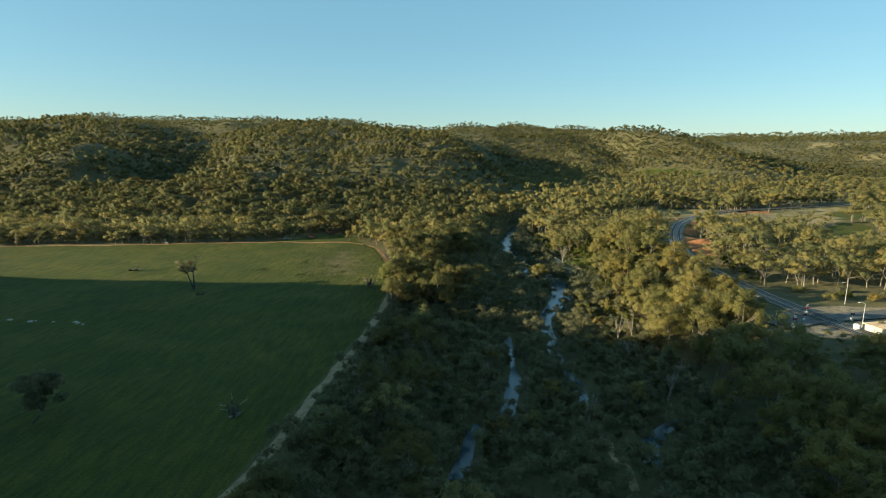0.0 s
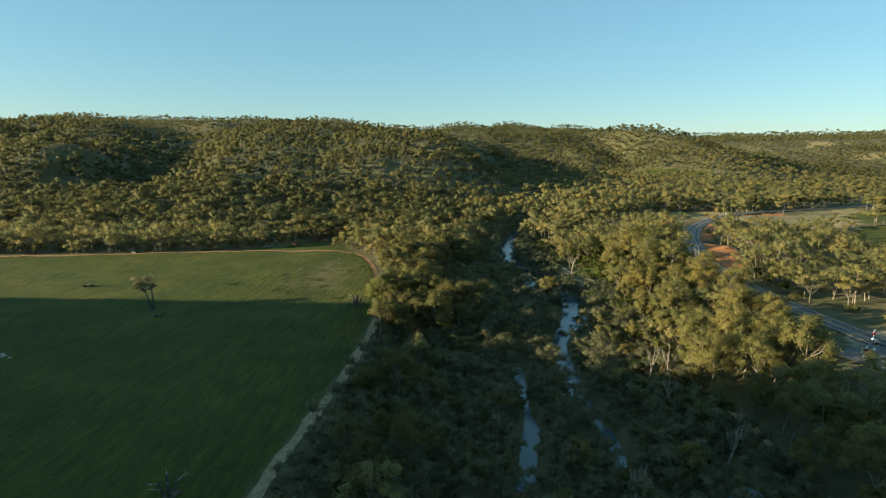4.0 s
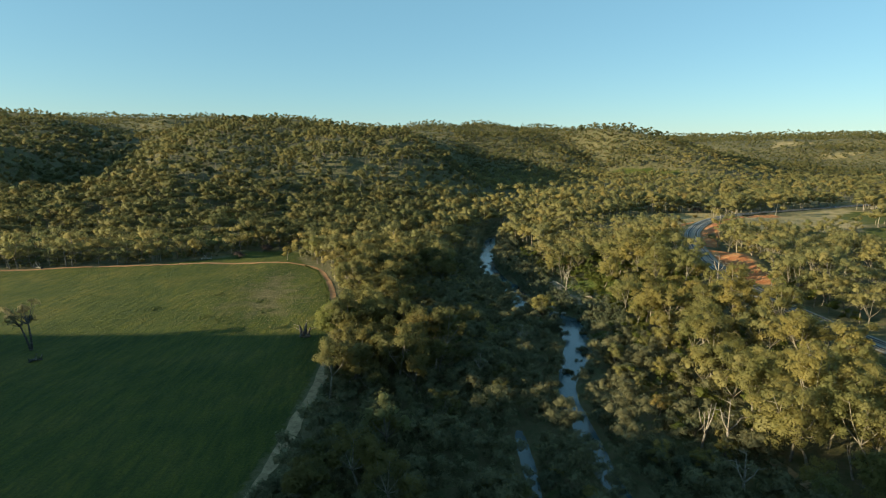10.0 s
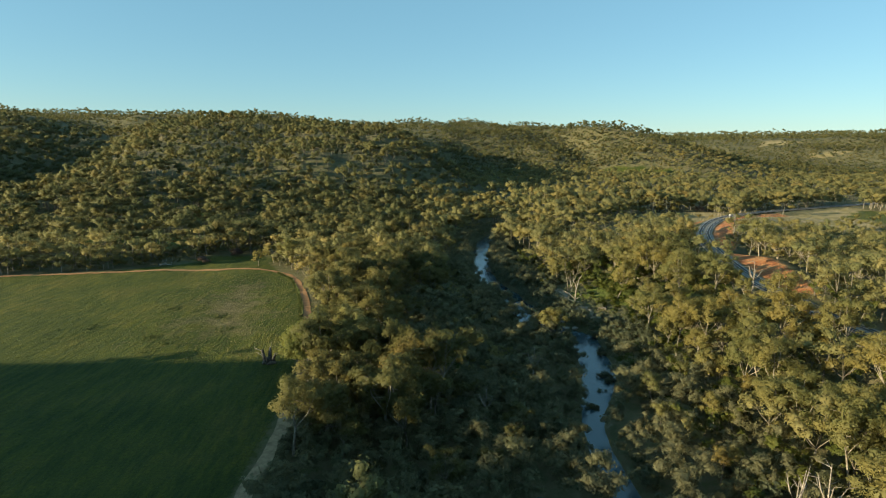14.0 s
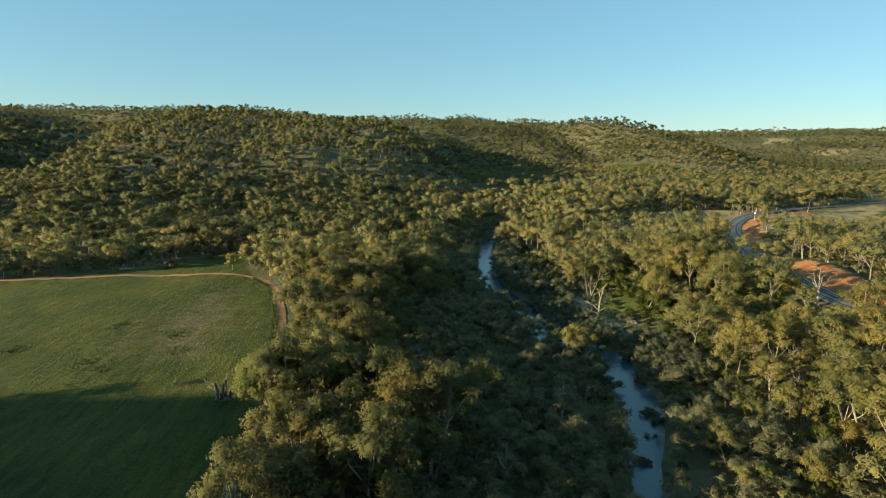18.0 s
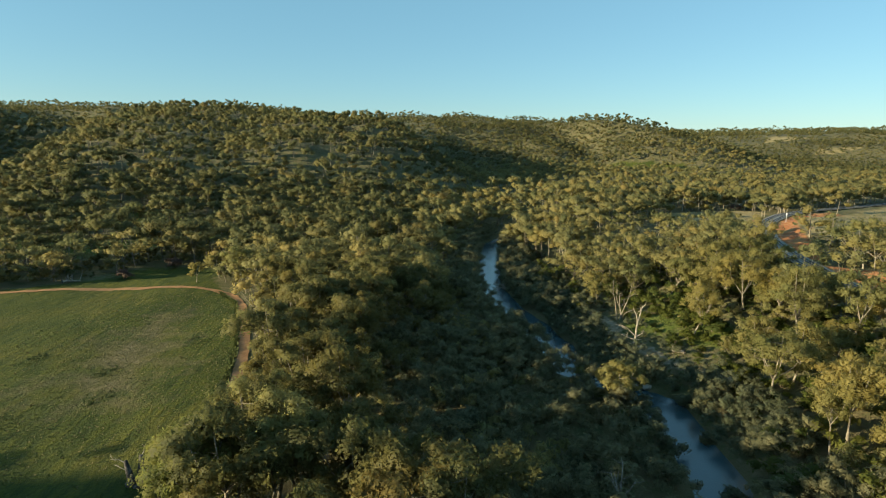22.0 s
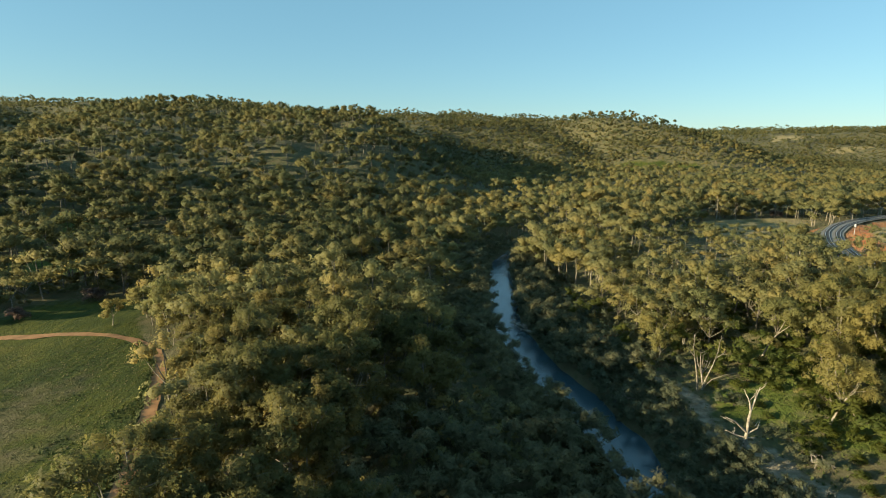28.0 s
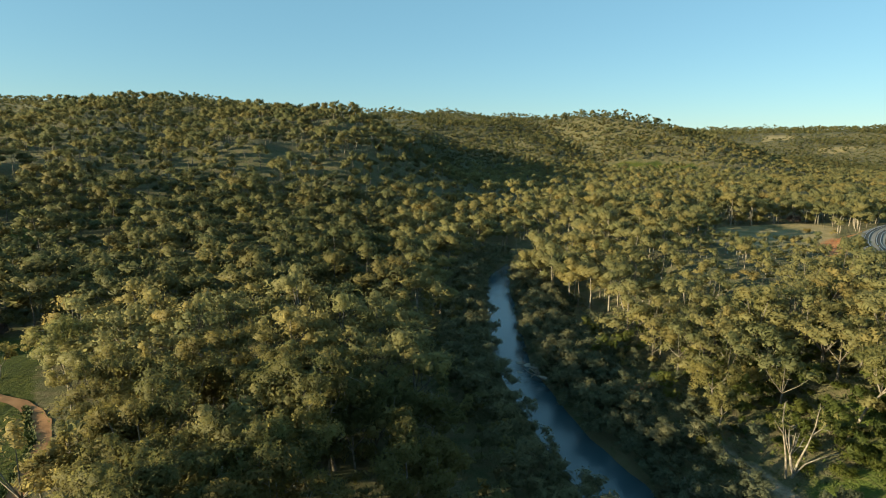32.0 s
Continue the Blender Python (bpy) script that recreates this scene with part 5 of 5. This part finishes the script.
def crossing_signal(x, y, turn):
    ob = new("crossing_signal")
    ob.matrix_basis = put(None, x, y, turn)
    part("post", mesh_from("post", *tube([(0, 0, -0.3), (0, 0, 3.8)], [0.08, 0.07], 8), GALV, True), ob)
    part_bm("target_board", box(-0.75, 0.75, -0.06, 0.06, 2.1, 2.9), BLACK, ob)
    for sx in (-0.42, 0.42):
        part("lamp", mesh_from("lamp", *tube([(sx, -0.06, 2.5), (sx, -0.3, 2.5)], [0.17, 0.2], 10), RED_PAINT, True), ob)
    for a in (0.75, -0.75):
        bm = box(-0.75, 0.75, -0.09, -0.06, -0.09, 0.09, 0)
        bmesh.ops.transform(bm, matrix=Matrix.Translation((0, 0, 3.45)) @ Matrix.Rotation(a, 4, "Y"), verts=bm.verts[:])
        part_bm("cross_arm", bm, WHITE, ob)
    part_bm("cabinet", box(-0.35, 0.35, -0.3, 0.3, -0.2, 1.1), WHITE, ob)
    return tagged(ob, "railway crossing signal with black board and white cross", "signal", "signals at the railway crossing")


for x, y, turn in ((120.2, 189.3, 0.2), (126.7, 194.8, 0.2), (144.8, 196.8, 3.3), (133, 204, 0.3)):
    crossing_signal(x, y, turn)


def street_lamp(x, y, turn):
    ob = new("street_lamp")
    ob.matrix_basis = put(None, x, y, turn)
    part("pole", mesh_from("pole", *tube([(0, 0, -0.3), (0, 0, 5), (0, 0, 8.2), (-0.4, 0, 8.8), (-2.0, 0, 9.1)], [0.13, 0.11, 0.09, 0.07, 0.06], 8), GALV, True), ob)
    part_bm("lamp_head", box(-2.7, -1.9, -0.15, 0.15, 9.02, 9.18), WHITE, ob)
    return tagged(ob, "tall galvanised street lamp beside the crossing", "street lamp")


street_lamp(143.1, 189.1, 0.1)
street_lamp(159, 222, 0.3)


def shed(x, y, turn):
    ob = new("trackside_shed")
    ob.matrix_basis = put(None, x, y, turn)
    part_bm("wall", box(-4, 4, -3, 3, -0.6, 2.7), CONCRETE, ob)
    bm = box(-4.6, 4.6, -3.6, 3.6, 2.7, 2.95)
    part_bm("roof", bm, TIN, ob)
    for k in range(9):
        part_bm("roof_rib", box(-4.4 + k * 1.1, -4.3 + k * 1.1, -3.6, 3.6, 2.95, 3.0, 0), TIN, ob)
    d = part_bm("door", box(-4.06, -4.0, -1.9, -1.0, 0, 2.05, 0), GALV, ob)
    part_bm("door_handle", box(-4.12, -4.06, -1.14, -1.06, 0.95, 1.1, 0), BLACK, d)
    part_bm("window", box(-2.0, -0.6, -3.05, -3.0, 1.1, 2.0, 0), BLACK, ob)
    return tagged(ob, "small concrete shed with a tan sheet roof", "shed")


shed(146, 183.5, 0.25)
tank = new("water_tank")
tank.matrix_basis = put(None, 139.5, 186.5)
part("drum", mesh_from("drum", *tube([(0, 0, -0.4), (0, 0, 2.0)], [1.0, 1.0], 18), WHITE, True), tank)
part("lid", mesh_from("lid", *tube([(0, 0, 2.0), (0, 0, 2.25)], [1.04, 0.4], 18), CONCRETE, True), tank)
tagged(tank, "white round water tank beside the shed", "tank")
mast = new("railway_signal")
mast.matrix_basis = put(None, 220.5, 490)
part("post", mesh_from("post", *tube([(0, 0, -0.3), (0, 0, 5.2)], [0.11, 0.09], 8), GALV, True), mast)
part_bm("signal_head", box(-0.3, 0.3, -0.15, 0.15, 4.2, 5.3), WHITE, mast)
tagged(mast, "white railway signal on a short mast", "signal")


def rock(seed, r, mat):
    rng = np.random.default_rng(seed)
    bm = bmesh.new()
    bmesh.ops.create_icosphere(bm, subdivisions=2, radius=r)
    for v in bm.verts:
        v.co = Vector((v.co.x * 1.3, v.co.y, v.co.z * 0.55)) * (1 + 0.28 * noise.noise(v.co * (1.6 / r) + Vector((seed, 0, 0))))
    me = bpy.data.meshes.new("rock")
    bm.to_mesh(me)
    bm.free()
    me.materials.append(mat)
    return me


ROCKS = [rock(k, 0.8, STONE) for k in range(4)]
rng = np.random.default_rng(50)
for k in range(46):
    if k < 30:
        s = rng.uniform(0, 1)
        x, y = 44 + 12 * s + rng.normal(0, 2.2), 308 + 10 * (1 - s) + rng.normal(0, 2.5)
    elif k < 38:
        x, y = -155 + rng.normal(0, 9), 203 + rng.normal(0, 1.2)
    else:
        x, y = 37 + rng.normal(0, 3), 405 + rng.normal(0, 4)
    ob = new("rock", ROCKS[k % 4])
    ob.matrix_basis = put(None, x, y, rng.uniform(0, 6), rng.uniform(0.5, 1.3))
    if x > 0:
        ob.location.z = max(ob.location.z, -4.15)
    tagged(ob, "weathered grey stone lying in the grass" if x < 0 else "weathered grey river stone in the shallows", "rock", "stones in the field" if x < 0 else "river stones")


# ---------------------------------------------------------------- grass
def tufts(name, pts, rng, lo, hi, mat, label):
    """Tussocks of a few blades each as one mass."""
    n_ = len(pts)
    z = height(pts[:, 0], pts[:, 1])
    base = np.concatenate([pts, z[:, None]], 1)
    vs = []
    for k in range(6):
        a, size = rng.uniform(0, 6.28, n_), rng.uniform(lo, hi, n_)
        out = np.stack([np.cos(a), np.sin(a), np.zeros(n_)], 1)
        side = np.stack([-np.sin(a), np.cos(a), np.zeros(n_)], 1)
        foot = base + out * (size * 0.25)[:, None]
        tip = foot + out * (size * rng.uniform(0.3, 0.9, n_))[:, None] + np.array([0, 0, 1.0]) * (size * rng.uniform(0.5, 1, n_))[:, None]
        vs.append(np.stack([foot + side * (size * 0.38)[:, None] - [0, 0, 0.05], foot - side * (size * 0.38)[:, None] - [0, 0, 0.05], tip], 1))
    v = np.concatenate(vs).reshape(-1, 3)
    ob = new(name, mesh_from(name, v, np.arange(len(v)).reshape(-1, 3), mat))
    return tagged(ob, label, "grass", kind="stuff")


GRASS_GREEN = plain("green_blades", (0.05, 0.068, 0.013), (0.095, 0.105, 0.028), 0.15, 0.7, 0.0)
GRASS_DRY = plain("dry_blades", (0.10, 0.095, 0.03), (0.21, 0.17, 0.085), 0.2, 0.8, 0.0)
pts, rng = scatter(-150, -32, 150, 405, 2.3, 51)
x, y = pts.T
thin = waves(x, y, 24, 52) + 0.8 * waves(x, y, 7, 53)
keep = (inside(x, y, FIELD) > 1) & (along(x, y, TRACK)[0] > 2.4) & (thin > 0.1) & (np.abs(x) < 0.8 * y - 20)
tufts("green_tussocks", pts[keep], rng, 0.15, 0.38, GRASS_GREEN, "green grass tussocks scattered through the field")
spots_ = [(-79, 284, 0.2, 5), (-86, 288, 0.1, 6), (-67, 299, 1.0, 4), (-72, 312, 0.6, 5), (-60, 333, 1.2, 6), (-92, 320, 0.4, 5), (-55, 345, 0.8, 6), (-110, 300, 0.2, 4)]
weeds = np.concatenate([np.stack([sx + math.sin(a) * t_ + rng.normal(0, 1.3, 40), sy + math.cos(a) * t_ + rng.normal(0, 1.8, 40)], 1) for sx, sy, a, ln in spots_ for t_ in [rng.uniform(0, ln, 40)]])
tufts("field_weeds", weeds, rng, 0.2, 0.5, GRASS_GREEN, "dark clumps of tall weeds in the field")
pts, rng = scatter(-105, -34, 262, 392, 1.25, 54)
x, y = pts.T
keep = (inside(x, y, DRY) > -9 + 8 * waves(x, y, 16, 55)) & (along(x, y, TRACK)[0] > 2.2) & (waves(x, y, 5, 56) > -0.2)
tufts("dry_tussocks", pts[keep], rng, 0.14, 0.36, GRASS_DRY, "dry straw coloured tussocks near the track")
# grass added on the left edge only, in place of the ditch's dark shadow
line_ = np.array([q for q in TRACK if 285 < q[1] < 392 and q[0] > -70], float)
t_ = rng.uniform(0, 1, 900)
ts = np.linspace(0, 1, len(line_))
edge = np.stack([np.interp(t_, ts, line_[:, 0]) - 2.1 + rng.normal(0, 0.25, 900), np.interp(t_, ts, line_[:, 1]) + rng.normal(0, 0.3, 900)], 1)
tufts("verge_grass", edge, rng, 0.3, 0.75, GRASS_GREEN, "grass strip standing in for the ditch shadow beside the track")
pts, rng = scatter(56, 112, 300, 400, 1.5, 57)
x, y = pts.T
keep = (along(x, y, SAND)[0] > along(x, y, SAND)[1] - 0.5) & (along(x, y, RIVER)[0] > 8) & (waves(x, y, 9, 58) > -0.3)
tufts("bank_grass", pts[keep], rng, 0.25, 0.55, GRASS_GREEN, "long green grass on the sunny bank")
